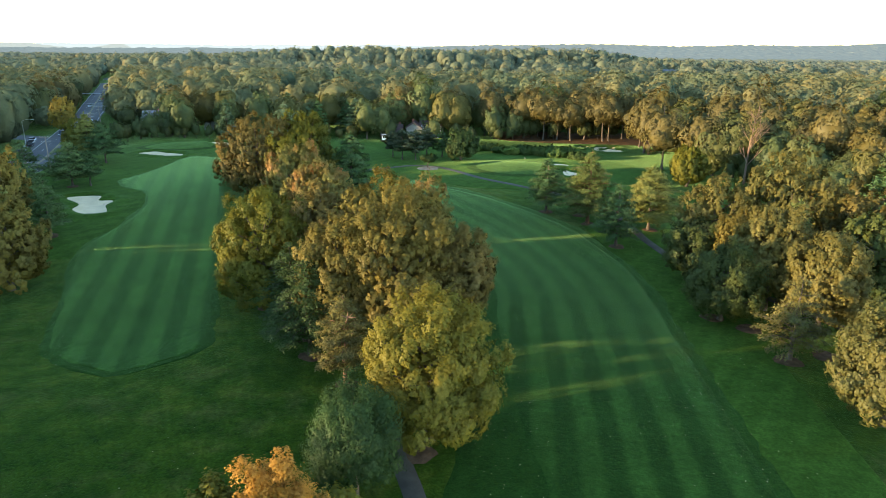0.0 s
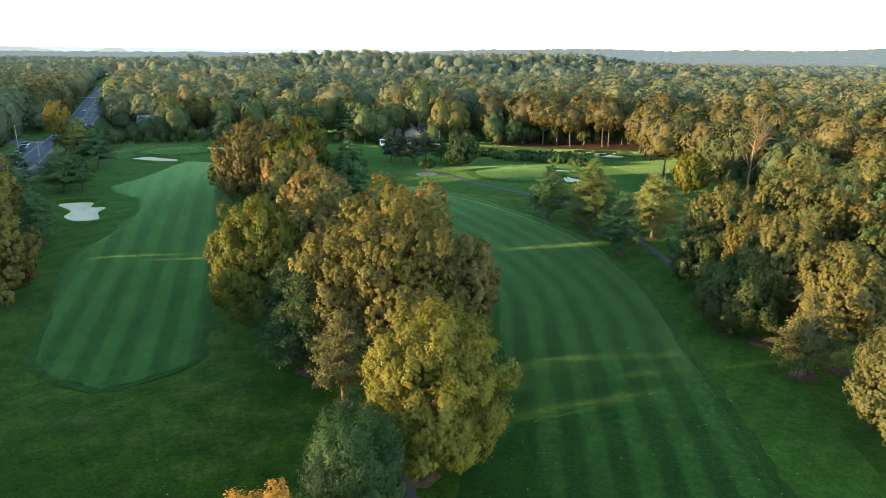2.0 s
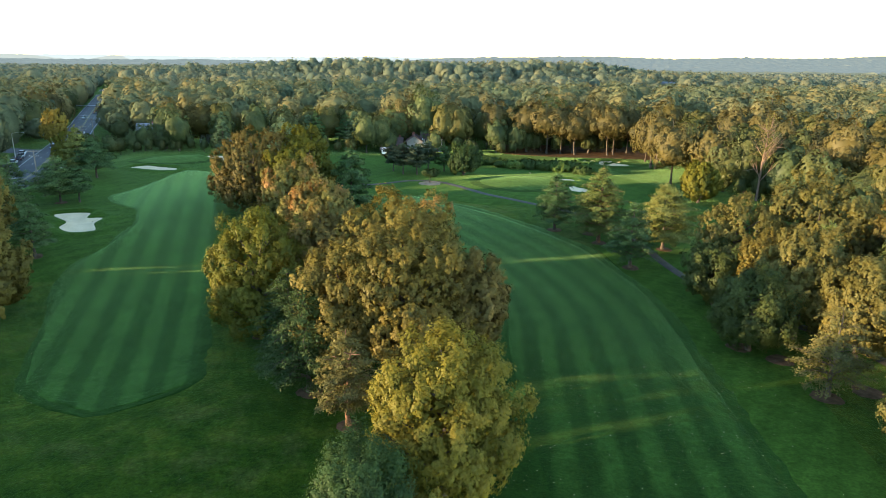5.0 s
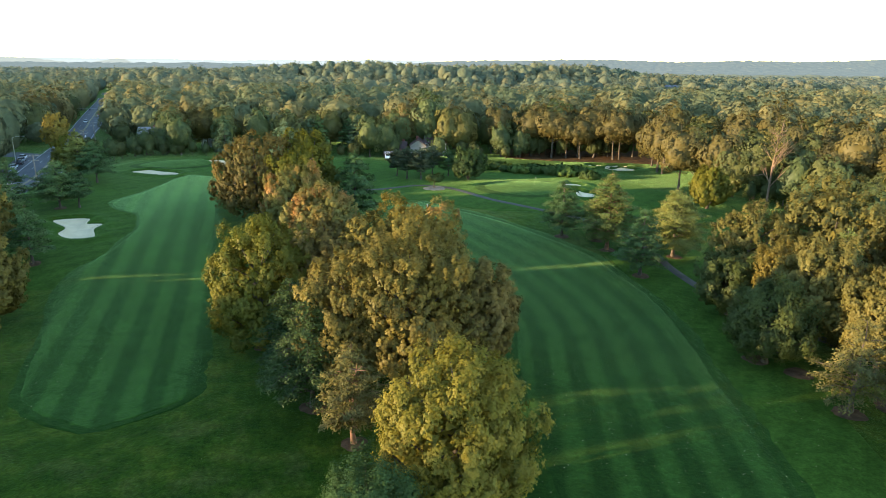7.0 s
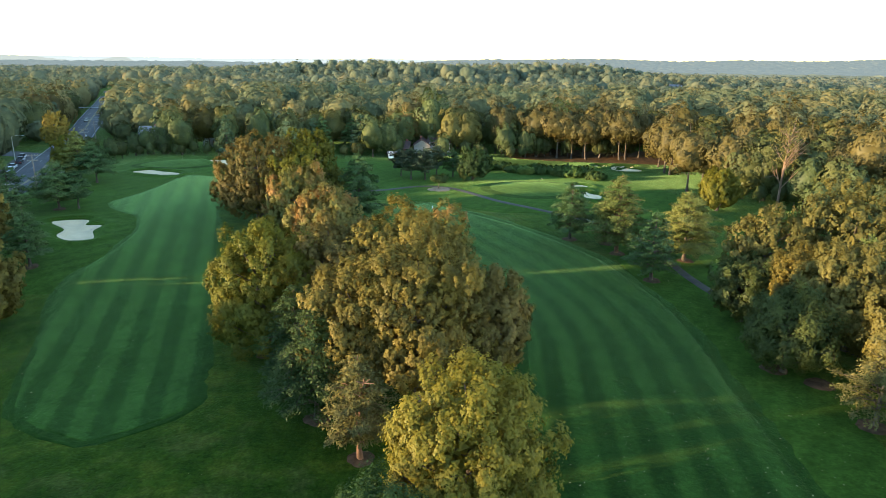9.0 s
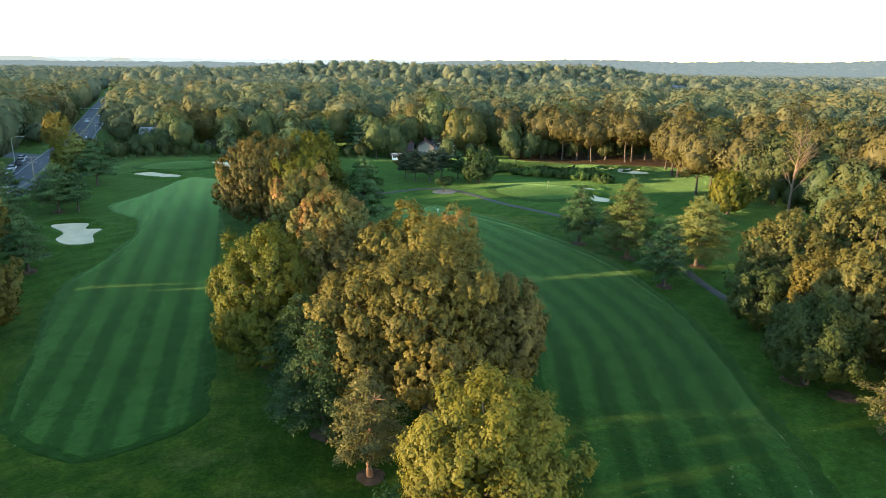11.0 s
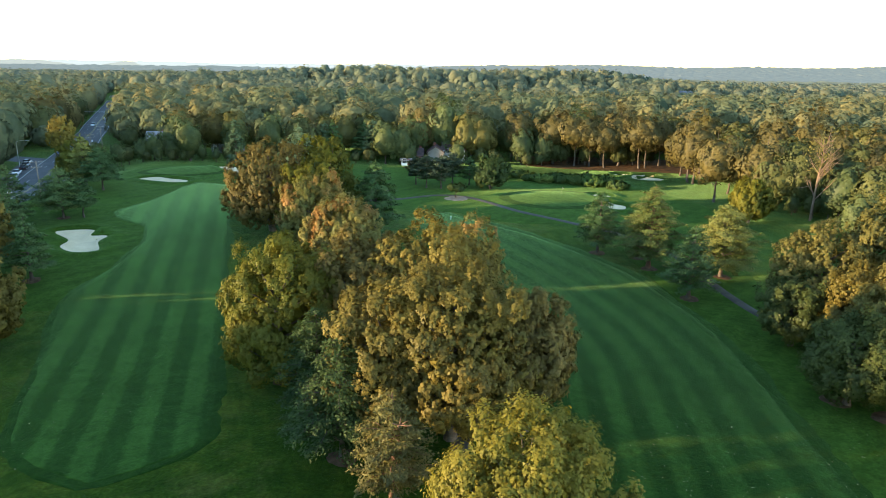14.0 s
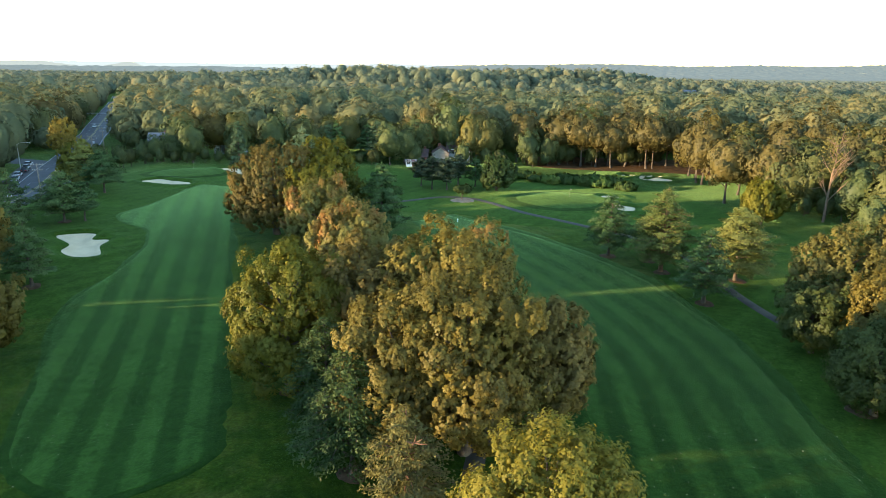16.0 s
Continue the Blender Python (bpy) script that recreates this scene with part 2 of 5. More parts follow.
FAIR_L, FAIR_D = (0.0228, 0.0525, 0.0082), (0.0114, 0.029, 0.0046)
GROUND = ground_material()
TURF_A = turf_material("striped_fairway_turf", (0.03, 0.069, 0.0109), (0.015, 0.038, 0.006), by_ribbon, 4.4, 0.2, 0.75)
TURF_B = turf_material("curved_striped_fairway_turf", FAIR_L, FAIR_D, by_ribbon, 4.25, 0.25, 0.9)
COLLAR = turf_material("first_cut_turf", (0.026, 0.047, 0.009), (0.0205, 0.039, 0.0072), slanted(0.6, 0.8, 0), 3.0, 0.12, 0.06)
FIRST_CUT = turf_material("darker_first_cut_turf", (0.0148, 0.0365, 0.0055), (0.0118, 0.031, 0.0046), slanted(0.96, -0.28, 0), 2.6, 0.4, 0.6)
SEMI_ROUGH = turf_material("mown_semi_rough_turf", (0.033, 0.065, 0.009), (0.0282, 0.057, 0.0078), slanted(0.8, -0.6, 0), 3.4, 0.4, 0.1)
GREEN = turf_material("putting_green_turf", (0.043, 0.077, 0.0145), (0.038, 0.069, 0.013), slanted(0.7, 0.7, 0), 2.4, 0.4, 0.14)
SAND = plain("bunker_sand", (0.47, 0.36, 0.22), (0.56, 0.43, 0.265), 0.35, 0.95, 0, 5.0, 0.02, 0.1)
MULCH = plain("brown_mulch", (0.055, 0.033, 0.02), (0.1, 0.062, 0.038), 1.2, 0.95, 0, 14.0, 0.03, 0.05)
PALE_MULCH = plain("pale_mulch", (0.16, 0.12, 0.085), (0.25, 0.195, 0.14), 1.2, 0.95, 0, 14.0, 0.03, 0.05)
ASPHALT = plain("grey_asphalt", (0.036, 0.037, 0.04), (0.055, 0.056, 0.059), 0.2, 0.85, 0, 6.0, 0.01)
PATH_MAT = plain("worn_cart_path_asphalt", (0.034, 0.028, 0.02), (0.054, 0.045, 0.032), 0.6, 0.9, 0, 9.0, 0.01)
PAINT = plain("road_paint", (0.22, 0.22, 0.215), (0.36, 0.36, 0.35), 0.8, 0.7)
YELLOW_PAINT = plain("yellow_road_paint", (0.2, 0.15, 0.05), (0.28, 0.21, 0.06), 0.8, 0.7)
BARK = plain("grey_brown_bark", (0.055, 0.042, 0.032), (0.11, 0.086, 0.066), 0.9, 0.95, 0, 7.0, 0.05, 0.1)
PALE_BARK = plain("pale_bare_bark", (0.13, 0.082, 0.055), (0.2, 0.13, 0.088), 0.9, 0.9, 0, 6.0, 0.04, 0.1)
RED_BARK = plain("reddish_pine_bark", (0.1, 0.055, 0.035), (0.2, 0.11, 0.07), 0.9, 0.95, 0, 7.0, 0.05, 0.1)
# Cream siding with the shade of the surrounding trees put into its colour.
SIDING = plain("shaded_cream_siding", (0.15, 0.135, 0.115), (0.2, 0.18, 0.155), 0.5, 0.7)
GREY_SIDING = plain("blue_grey_siding", (0.2, 0.22, 0.25), (0.27, 0.29, 0.31), 0.5, 0.7)
BRICK_RED = plain("dark_red_brick", (0.12, 0.045, 0.035), (0.18, 0.07, 0.05), 0.8, 0.9)
SHINGLE = plain("grey_shingles", (0.1, 0.1, 0.11), (0.15, 0.15, 0.16), 0.6, 0.9, 0, 5.0)
RED_SHINGLE = plain("brown_red_shingles", (0.05, 0.032, 0.03), (0.085, 0.05, 0.045), 0.6, 0.9, 0, 5.0)
WHITE = plain("white_paint", (0.7, 0.7, 0.68), (0.8, 0.8, 0.78), 0.7, 0.5)
METAL = plain("grey_galvanised_metal", (0.32, 0.33, 0.34), (0.45, 0.46, 0.47), 2.0, 0.4, 0.8)
POLE_WOOD = plain("weathered_pole_wood", (0.16, 0.12, 0.09), (0.24, 0.19, 0.15), 1.5, 0.9)
WIRE = plain("dark_cable", (0.03, 0.03, 0.032), (0.05, 0.05, 0.052), 2.0, 0.7)
RUBBER = plain("black_rubber", (0.012, 0.012, 0.013), (0.022, 0.022, 0.023), 3.0, 0.8)
WINDOW = plain("dark_window_glass", (0.015, 0.018, 0.022), (0.03, 0.034, 0.04), 0.5, 0.08, 0, None, 0.0, 0.6)
CLOTH = plain("flag_cloth", (0.2, 0.18, 0.12), (0.28, 0.25, 0.17), 2.0, 0.8)
CARS = [plain("car_paint_" + n, c, tuple(v * 1.15 for v in c), 1.0, 0.25, 0.3, None, 0.0, 0.5) for n, c in
        (("silver", (0.4, 0.41, 0.42)), ("white", (0.68, 0.68, 0.67)), ("black", (0.02, 0.02, 0.022)), ("red", (0.3, 0.03, 0.03)), ("blue", (0.05, 0.08, 0.16)))]


def lamp_glow(name, colour, strength):
    m, nt, out = nodes_of(name)
    e = nt.nodes.new("ShaderNodeEmission")
    e.inputs["Color"].default_value, e.inputs["Strength"].default_value = (*colour, 1), strength
    nt.links.new(e.outputs[0], out.inputs["Surface"])
    return m


RED_LIGHT = lamp_glow("red_signal_light", (1.0, 0.05, 0.04), 1.5)


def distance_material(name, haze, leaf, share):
    """A wooded rise kilometres away: leaf colour with a glowing haze colour mixed in."""
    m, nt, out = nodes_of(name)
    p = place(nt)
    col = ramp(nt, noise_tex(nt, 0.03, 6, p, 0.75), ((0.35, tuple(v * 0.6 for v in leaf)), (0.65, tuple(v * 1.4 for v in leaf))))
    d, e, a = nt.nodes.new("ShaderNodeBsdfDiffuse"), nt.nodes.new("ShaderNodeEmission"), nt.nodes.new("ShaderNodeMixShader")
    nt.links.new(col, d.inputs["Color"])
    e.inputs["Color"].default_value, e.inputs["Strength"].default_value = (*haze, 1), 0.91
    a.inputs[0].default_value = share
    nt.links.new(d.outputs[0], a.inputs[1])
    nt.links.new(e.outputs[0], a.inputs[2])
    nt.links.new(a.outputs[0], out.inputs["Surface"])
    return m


# ---- terrain ----
def soft(a, b, v):
    u = np.clip((v - a) / (b - a), 0.0, 1.0)
    return u * u * (3 - 2 * u)


def closed_curve(points, n=72):
    """A smooth closed line through a few corners."""
    p = np.array(points, float)
    out = []
    for i in range(len(p)):
        a, b, c, d = p[i - 1], p[i], p[(i + 1) % len(p)], p[(i + 2) % len(p)]
        for s in np.linspace(0, 1, max(3, n // len(p)), endpoint=False):
            out.append(0.5 * (2 * b + (c - a) * s + (2 * a - 5 * b + 4 * c - d) * s * s + (3 * b - a - 3 * c + d) * s ** 3))
    return np.array(out)


def open_curve(points, step=2.0):
    p = np.array(points, float)
    p = np.vstack((2 * p[0] - p[1], p, 2 * p[-1] - p[-2]))
    out = []
    for i in range(1, len(p) - 2):
        a, b, c, d = p[i - 1], p[i], p[i + 1], p[i + 2]
        for s in np.linspace(0, 1, max(2, int(np.linalg.norm(c - b) / step)), endpoint=False):
            out.append(0.5 * (2 * b + (c - a) * s + (2 * a - 5 * b + 4 * c - d) * s * s + (3 * b - a - 3 * c + d) * s ** 3))
    return np.array(out + [p[-2]])


def inside(x, y, line):
    """How many metres the places lie inside a closed line (outside: minus)."""
    x, y = np.asarray(x, float), np.asarray(y, float)
    a, b = line, np.roll(line, -1, 0)
    odd, near = np.zeros(x.shape, bool), np.full(x.shape, 1e9)
    for (ax, ay), (bx, by) in zip(a, b):
        cross = (ay > y) != (by > y)
        odd ^= cross & (x < (bx - ax) * (y - ay) / (by - ay + 1e-12) + ax)
        k = np.clip(((x - ax) * (bx - ax) + (y - ay) * (by - ay)) / ((bx - ax) ** 2 + (by - ay) ** 2 + 1e-12), 0, 1)
        near = np.minimum(near, np.hypot(x - ax - k * (bx - ax), y - ay - k * (by - ay)))
    return np.where(odd, near, -near)


BUNKERS = {
    "kidney": closed_curve([(-87.3, 140.2), (-84.2, 142.3), (-80.6, 142.2), (-79.2, 138.6), (-76.0, 138.6), (-75.6, 134.6), (-73.0, 129.6), (-76.8, 128.2), (-80.8, 131.0), (-81.8, 135.2)]),
    "long": closed_curve([(-95.2, 191.6), (-92.0, 194.6), (-87.5, 192.6), (-81.6, 190.6), (-82.0, 187.6), (-88.6, 188.6)]),
    "far_left": closed_curve([(-81.5, 212.5), (-78.0, 215.5), (-73.5, 210.0), (-71.5, 203.5), (-75.0, 206.0)]),
    "by_green": closed_curve([(27.2, 188.1), (28.8, 190.3), (31.3, 189.4), (31.6, 187.5), (28.8, 186.4)], 40),
    "below_green": closed_curve([(29.6, 182.0), (31.0, 179.6), (33.4, 177.8), (32.2, 174.6), (29.4, 175.0), (28.8, 178.6)], 40),
    "far_small": closed_curve([(41.0, 227.4), (43.4, 229.8), (45.4, 228.0), (44.4, 224.6), (41.8, 224.0)], 40),
    "far_right": closed_curve([(45.6, 222.4), (48.6, 227.0), (52.8, 228.4), (53.6, 225.4), (50.6, 222.6), (54.8, 219.6), (51.0, 216.2), (46.6, 218.2)]),
}
GREENS = {
    "left": closed_curve([(-99.0, 203.0), (-95.0, 212.0), (-86.0, 214.5), (-78.0, 208.0), (-77.0, 201.5), (-84.0, 197.0), (-93.0, 197.5)]),
    "right": closed_curve([(4.5, 184.5), (9.0, 190.0), (16.0, 192.5), (24.5, 190.0), (28.0, 184.0), (23.0, 176.0), (13.5, 173.5), (6.5, 177.5)]),
    "far": closed_curve([(30.0, 229.0), (34.0, 234.0), (42.0, 234.5), (45.0, 231.0), (41.0, 225.0), (33.0, 224.5)]),
}


def height(x, y):
    x, y = np.asarray(x, float), np.asarray(y, float)
    z = 3.2 * soft(85, 195, y) + 1.5 * soft(-40, -70, x) * soft(90, 130, y) - 2.6 * soft(-104, -124, x) * soft(90, 130, y)
    near = soft(420, 300, np.hypot(x, y - 130))
    z = z + near * (0.25 * np.sin(x * 0.11 + 1.3) * np.sin(y * 0.083) + 0.18 * np.sin(x * 0.05 - y * 0.07)) * soft(40, 80, y)
    z = z + 1.1 * np.exp(-((x + 100) / 9) ** 2 - ((y - 158) / 5) ** 2)
    z = z + 0.9 * np.exp(-((x - 15) / 13) ** 2 - ((y - 186) / 9) ** 2) + 0.7 * np.exp(-((x + 87) / 14) ** 2 - ((y - 206) / 9) ** 2)
    ridge = 21 * np.exp(-(np.abs(x - 10) / 360) ** 3 - ((y - 860) / 170) ** 2)
    fall = soft(330, 760, y) * (8 + 5 * soft(0, 400, x) - 4.5 * soft(-80, -360, x) * soft(1200, 950, y))
    return z + ridge - fall


def ground_height(x, y):
    z = height(x, y)
    for line in BUNKERS.values():
        c, r = line.mean(0), np.ptp(line, axis=0).max()
        m = np.hypot(np.asarray(x) - c[0], np.asarray(y) - c[1]) < r + 4
        if m.any():
            d = np.where(m, inside(np.where(m, x, c[0]), np.where(m, y, c[1]), line), -99)
            z = z - 0.8 * soft(-1.0, 2.2, d) + 0.35 * soft(-4.0, -1.6, d) * soft(-0.4, -1.4, d) * m
    return z


def mesh_object(name, verts, faces, material, parent=None, smooth=True, uv=None, tone=None):
    """faces: an array of quads, or of triangles."""
    verts, faces = np.asarray(verts, np.float32), np.asarray(faces, np.int32)
    me = bpy.data.meshes.new(name)
    k = faces.shape[1]
    me.vertices.add(len(verts))
    me.vertices.foreach_set("co", verts.ravel())
    me.loops.add(faces.size)
    me.loops.foreach_set("vertex_index", faces.ravel())
    me.polygons.add(len(faces))
    me.polygons.foreach_set("loop_start", np.arange(0, faces.size, k, dtype=np.int32))
    me.polygons.foreach_set("use_smooth", np.full(len(faces), smooth, bool))
    if uv is not None:
        layer = me.uv_layers.new(name="across")
        layer.data.foreach_set("uv", np.asarray(uv, np.float32)[faces.ravel()].ravel())
    if tone is not None:
        at = me.attributes.new("tone", "FLOAT", "POINT")
        at.data.foreach_set("value", np.asarray(tone, np.float32))
    me.update(calc_edges=True)
    me.materials.append(material)
    ob = new(name, me)
    ob.parent = parent
    return ob


def part(name, bm, material, parent, label=""):
    me = bpy.data.meshes.new(name)
    bm.to_mesh(me)
    bm.free()
    me.materials.append(material)
    ob = new(name, me)
    ob.parent = parent
    return tagged(ob, label)


def grid_faces(nu, nv, wrap=False):
    i, j = np.meshgrid(np.arange(nu - (0 if wrap else 1)), np.arange(nv - 1), indexing="ij")
    i2 = (i + 1) % nu
    return np.stack((i * nv + j, i2 * nv + j, i2 * nv + j + 1, i * nv + j + 1), -1).reshape(-1, 4)


def spread(lo, hi, step, far, grow=1.22):
    mid = list(np.arange(lo, hi + step / 2, step))
    for sign in (-1, 1):
        s, v = step, mid[0] if sign < 0 else mid[-1]
        while abs(v) < far:
            s = min(s * grow, 160)
            v += sign * s
            mid = [v] + mid if sign < 0 else mid + [v]
    return np.array(mid)


gx, gy = spread(-112, 92, 1.2, 4700), spread(24, 238, 1.2, 4700)
X, Y = np.meshgrid(gx, gy, indexing="ij")
tagged(mesh_object("ground", np.stack((X, Y, ground_height(X, Y)), -1).reshape(-1, 3), grid_faces(len(gx), len(gy)), GROUND),
       "rough grass of a golf course, running into woodland floor", "ground", "", "structure")


def patch(name, line, material, lift, label, category, rings=10, kind="structure", surface=ground_height):
    """A sheet that lies on the ground inside a closed line."""
    c = line.mean(0)
    k = np.linspace(0.0, 1.0, rings)
    pts = c + (line[:, None, :] - c) * k[None, :, None]
    x, y = pts[..., 0], pts[..., 1]
    lifted = np.where(k == 1.0, lift - 0.12, lift)[None, :]
    v = np.stack((x, y, surface(x, y) + lifted), -1).reshape(-1, 3)
    return tagged(mesh_object(name, v, grid_faces(len(line), rings, True)[:, ::-1], material), label, category, "", kind)


def ribbon(name, centre, left, right, material, lift, label, category, cells=24, kind="structure"):
    """A band along a line; its width may change from point to point."""
    c = np.asarray(centre)
    t = np.gradient(c, axis=0)
    t /= np.linalg.norm(t, axis=1)[:, None]
    n = np.stack((t[:, 1], -t[:, 0]), -1)
    w = np.linspace(0, 1, cells + 1)[None, :]
    off = -np.asarray(left)[:, None] * (1 - w) + np.asarray(right)[:, None] * w
    p = c[:, None, :] + n[:, None, :] * off[..., None]
    x, y = p[..., 0], p[..., 1]
    edge = np.where((w == 0) | (w == 1), lift - 0.12, lift)
    v = np.stack((x, y, ground_height(x, y) + edge), -1).reshape(-1, 3)
    uv = np.stack((off, np.zeros_like(off)), -1).reshape(-1, 2)
    return tagged(mesh_object(name, v, grid_faces(len(c), cells + 1), material, None, True, uv), label, category, "", kind)


def ragged(n, size, seed):
    """An uneven edge: a smooth walk by chance about zero."""
    k = np.random.default_rng(seed).normal(0, 1, n + 8)
    return size * (0.6 * np.convolve(k, np.ones(5) / 5 ** 0.5, "same")[4:-4] + 0.5 * k[4:-4])


# fairways, greens, bunkers
base_a, along_a, across_a = np.array((-42.0, 67.0)), np.array((-0.2977, 0.9546)), np.array((0.9546, 0.2977))
edge_l = np.array([(-39.2, 66.0), (-44.8, 67.5), (-50.9, 71.4), (-57.5, 86.0), (-63.9, 99.5), (-67.5, 110.0), (-66.0, 121.0), (-67.0, 134.0), (-71.5, 145.5), (-79.5, 150.0), (-84.0, 156.0), (-80.5, 167.5), (-79.0, 178.0), (-77.0, 187.0)]) - base_a
edge_r = np.array([(-39.2, 66.0), (-34.0, 68.4), (-30.8, 74.0), (-37.0, 93.0), (-46.0, 119.5), (-56.5, 151.5), (-61.5, 169.0), (-66.0, 184.0), (-77.0, 187.0)]) - base_a
sa = np.linspace((edge_l[0] @ along_a), (edge_l[-1] @ along_a), 90)
wl, wr = np.interp(sa, edge_l @ along_a, edge_l @ across_a), np.interp(sa, edge_r @ along_a, edge_r @ across_a)
smooth_k = np.array((0.25, 0.5, 0.25))
for _ in range(2):
    wl[1:-1], wr[1:-1] = np.convolve(wl, smooth_k, "valid"), np.convolve(wr, smooth_k, "valid")
ribbon("first_cut", base_a + (sa.mean() + (sa - sa.mean()) * 1.014)[:, None] * along_a, -wl + 0.9 + ragged(90, 0.3, 11), wr + 0.9 + ragged(90, 0.3, 12), FIRST_CUT, 0.05, "darker band of longer grass round the straight fairway", "first cut", 24)
ribbon("fairway", base_a + sa[:, None] * along_a, -wl + ragged(90, 0.12, 15), wr + ragged(90, 0.12, 16), TURF_A, 0.09, "mown fairway turf in straight light and dark stripes", "fairway", 24)
line_b = open_curve([(11.6, 12), (13.8, 30), (15.5, 47), (16.7, 60), (17.9, 80), (18.5, 92), (17.3, 104), (13.5, 117), (8.0, 130), (0.5, 142), (-8.0, 154), (-15.0, 164)], 1.8)
s = np.linspace(0, 1, len(line_b))
half_l = np.interp(s, (0, 0.18, 0.225, 0.29, 0.45, 0.6, 0.7, 0.85, 1), (6.5, 7.3, 7.7, 10.4, 13.0, 13.2, 11.5, 8.5, 4.0)) * soft(-0.0, 0.02, s)
half_r = np.interp(s, (0, 0.2, 0.45, 0.6, 0.7, 0.85, 1), (13, 12.8, 11.2, 12.2, 13.4, 10.5, 4.0))
# Widened on the left at the start: dark rough plus the maple's painted shade.
ribbon("first_cut", line_b, half_l + np.interp(s, (0, 0.2, 0.27, 0.33), (9.0, 9.0, 6.5, 2.2)) + ragged(len(s), 0.3, 13), half_r + 1.9 + ragged(len(s), 0.4, 14), FIRST_CUT, 0.05, "darker band of longer grass round the curved fairway, with painted shade below the maple", "first cut", 24)
ribbon("fairway", line_b, half_l + ragged(len(s), 0.15, 17), half_r + ragged(len(s), 0.15, 18), TURF_B, 0.09, "mown fairway turf in curved light and dark stripes", "fairway", 30)
FAR_FAIRWAY = closed_curve([(4, 228), (4, 235), (25, 239), (47, 239), (60, 232), (58, 225), (40, 222), (20, 224)])
patch("fairway", FAR_FAIRWAY, COLLAR, 0.07, "short grass beside the far tree line", "fairway", 10)
for line in (closed_curve([(-56, 176), (-50, 226), (-30, 234), (-4, 232), (18, 222), (40, 206), (54, 178), (50, 156), (36, 150), (22, 158), (4, 158), (-12, 168), (-34, 172)], 170),
             closed_curve([(-104, 122), (-108, 160), (-106, 196), (-102, 218), (-80, 224), (-58, 220), (-56, 190), (-60, 160), (-52, 128), (-64, 104), (-82, 108)], 150),
             closed_curve([(24, 150), (26, 128), (28, 112), (28, 90), (28, 60), (25, 32), (31, 22), (37, 40), (39, 64), (41, 84), (41, 106), (44, 126), (46, 146), (36, 154)], 130)):
    patch("semi_rough", line, SEMI_ROUGH, 0.035, "evenly mown lighter rough between the fairways", "rough grass", 44)
RIGHT_FAIRWAY = closed_curve([(66, 70), (62, 110), (58, 140), (66, 150), (78, 140), (90, 110), (96, 70), (84, 40)])
patch("fairway", RIGHT_FAIRWAY, COLLAR, 0.07, "short fairway grass beyond the tree group", "fairway", 16)
for k, line in GREENS.items():
    c = line.mean(0)
    patch("collar", c + (line - c) * 1.3, COLLAR, 0.06, "short collar grass round a putting green", "grass collar", 10)
    patch("putting_green", line, GREEN, 0.12, "pale close-mown putting green", "putting green", 10)
for k, line in BUNKERS.items():
    patch("sand_bunker", line, SAND, 0.2, "pale sand bunker with a grass lip", "bunker", 9)



def bunker_lip(line):
    """The steep grass face at the back of a bunker, fading out towards its front."""
    t = np.roll(line, -1, 0) - np.roll(line, 1, 0)
    t /= np.linalg.norm(t, axis=1)[:, None]
    x0, y0 = line[:, 0], line[:, 1]
    turn = np.sign((x0 * np.roll(y0, -1) - np.roll(x0, -1) * y0).sum())
    n = np.stack((t[:, 1], -t[:, 0]), -1) * turn
    rise = soft(0.2, 0.9, n[:, 1])[:, None]
    p = line[:, None, :] + n[:, None, :] * np.array((-0.08, 0.05, 0.25, 0.9))[None, :, None]
    z = ground_height(p[..., 0], p[..., 1]) + np.array((0.08, 0.2, 0.24, -0.06)) * rise - 0.12 * (1 - rise)
    v = np.concatenate((p, z[..., None]), -1).reshape(-1, 3)
    tagged(mesh_object("bunker_lip", v, grid_faces(len(line), 4, True), SEMI_ROUGH), "raised grass lip behind a sand bunker", "bunker lip", "", "structure")


for line in BUNKERS.values():
    bunker_lip(line)

LITTER_FLOOR = plain("brown_leaf_litter", (0.05, 0.03, 0.014), (0.12, 0.062, 0.026), 0.5, 0.95, 0, 5.0, 0.05, 0.05)
patch("leaf_litter", closed_curve([(14, 241), (40, 240), (58, 238), (66, 229), (74, 215), (90, 196), (110, 180), (130, 190), (110, 230), (80, 262), (40, 266), (14, 264)]), LITTER_FLOOR, 0.08,
      "brown leaf litter under the trees of the woodland edge", "leaf litter", 14)

# cart path
paths = [[(2, 26), (-1.2, 38), (-3.1, 45.5), (-5.4, 52.9), (-7.2, 62), (-6, 76), (-2, 90), (1.0, 99), (-1, 112)],
         [(-62, 178), (-45, 177.5), (-25, 181), (-14, 186.5), (-6.6, 184.6), (-1.8, 179), (5.8, 168.9), (15.5, 161.5), (26, 153), (33, 142), (35.2, 130), (36.4, 119.7), (39.0, 109), (44, 98), (52, 84), (56, 66), (54, 45)]]
for p in paths:
    c = open_curve(p, 1.6)
    w = np.full(len(c), 0.95)
    ribbon("cart_path", c, w, w, PATH_MAT, 0.13, "narrow worn asphalt cart path across the grass", "cart path", 4)

# the main road, its side road and its paint
ROAD = ((-128, 20), (-119, 75), (-107, 128), (-117, 172), (-141.5, 232), (-163, 280), (-193, 345), (-238, 437), (-295, 555), (-370, 710))


def ROAD_AT(v):
    return float(np.interp(v, [q[1] for q in ROAD], [q[0] for q in ROAD]))


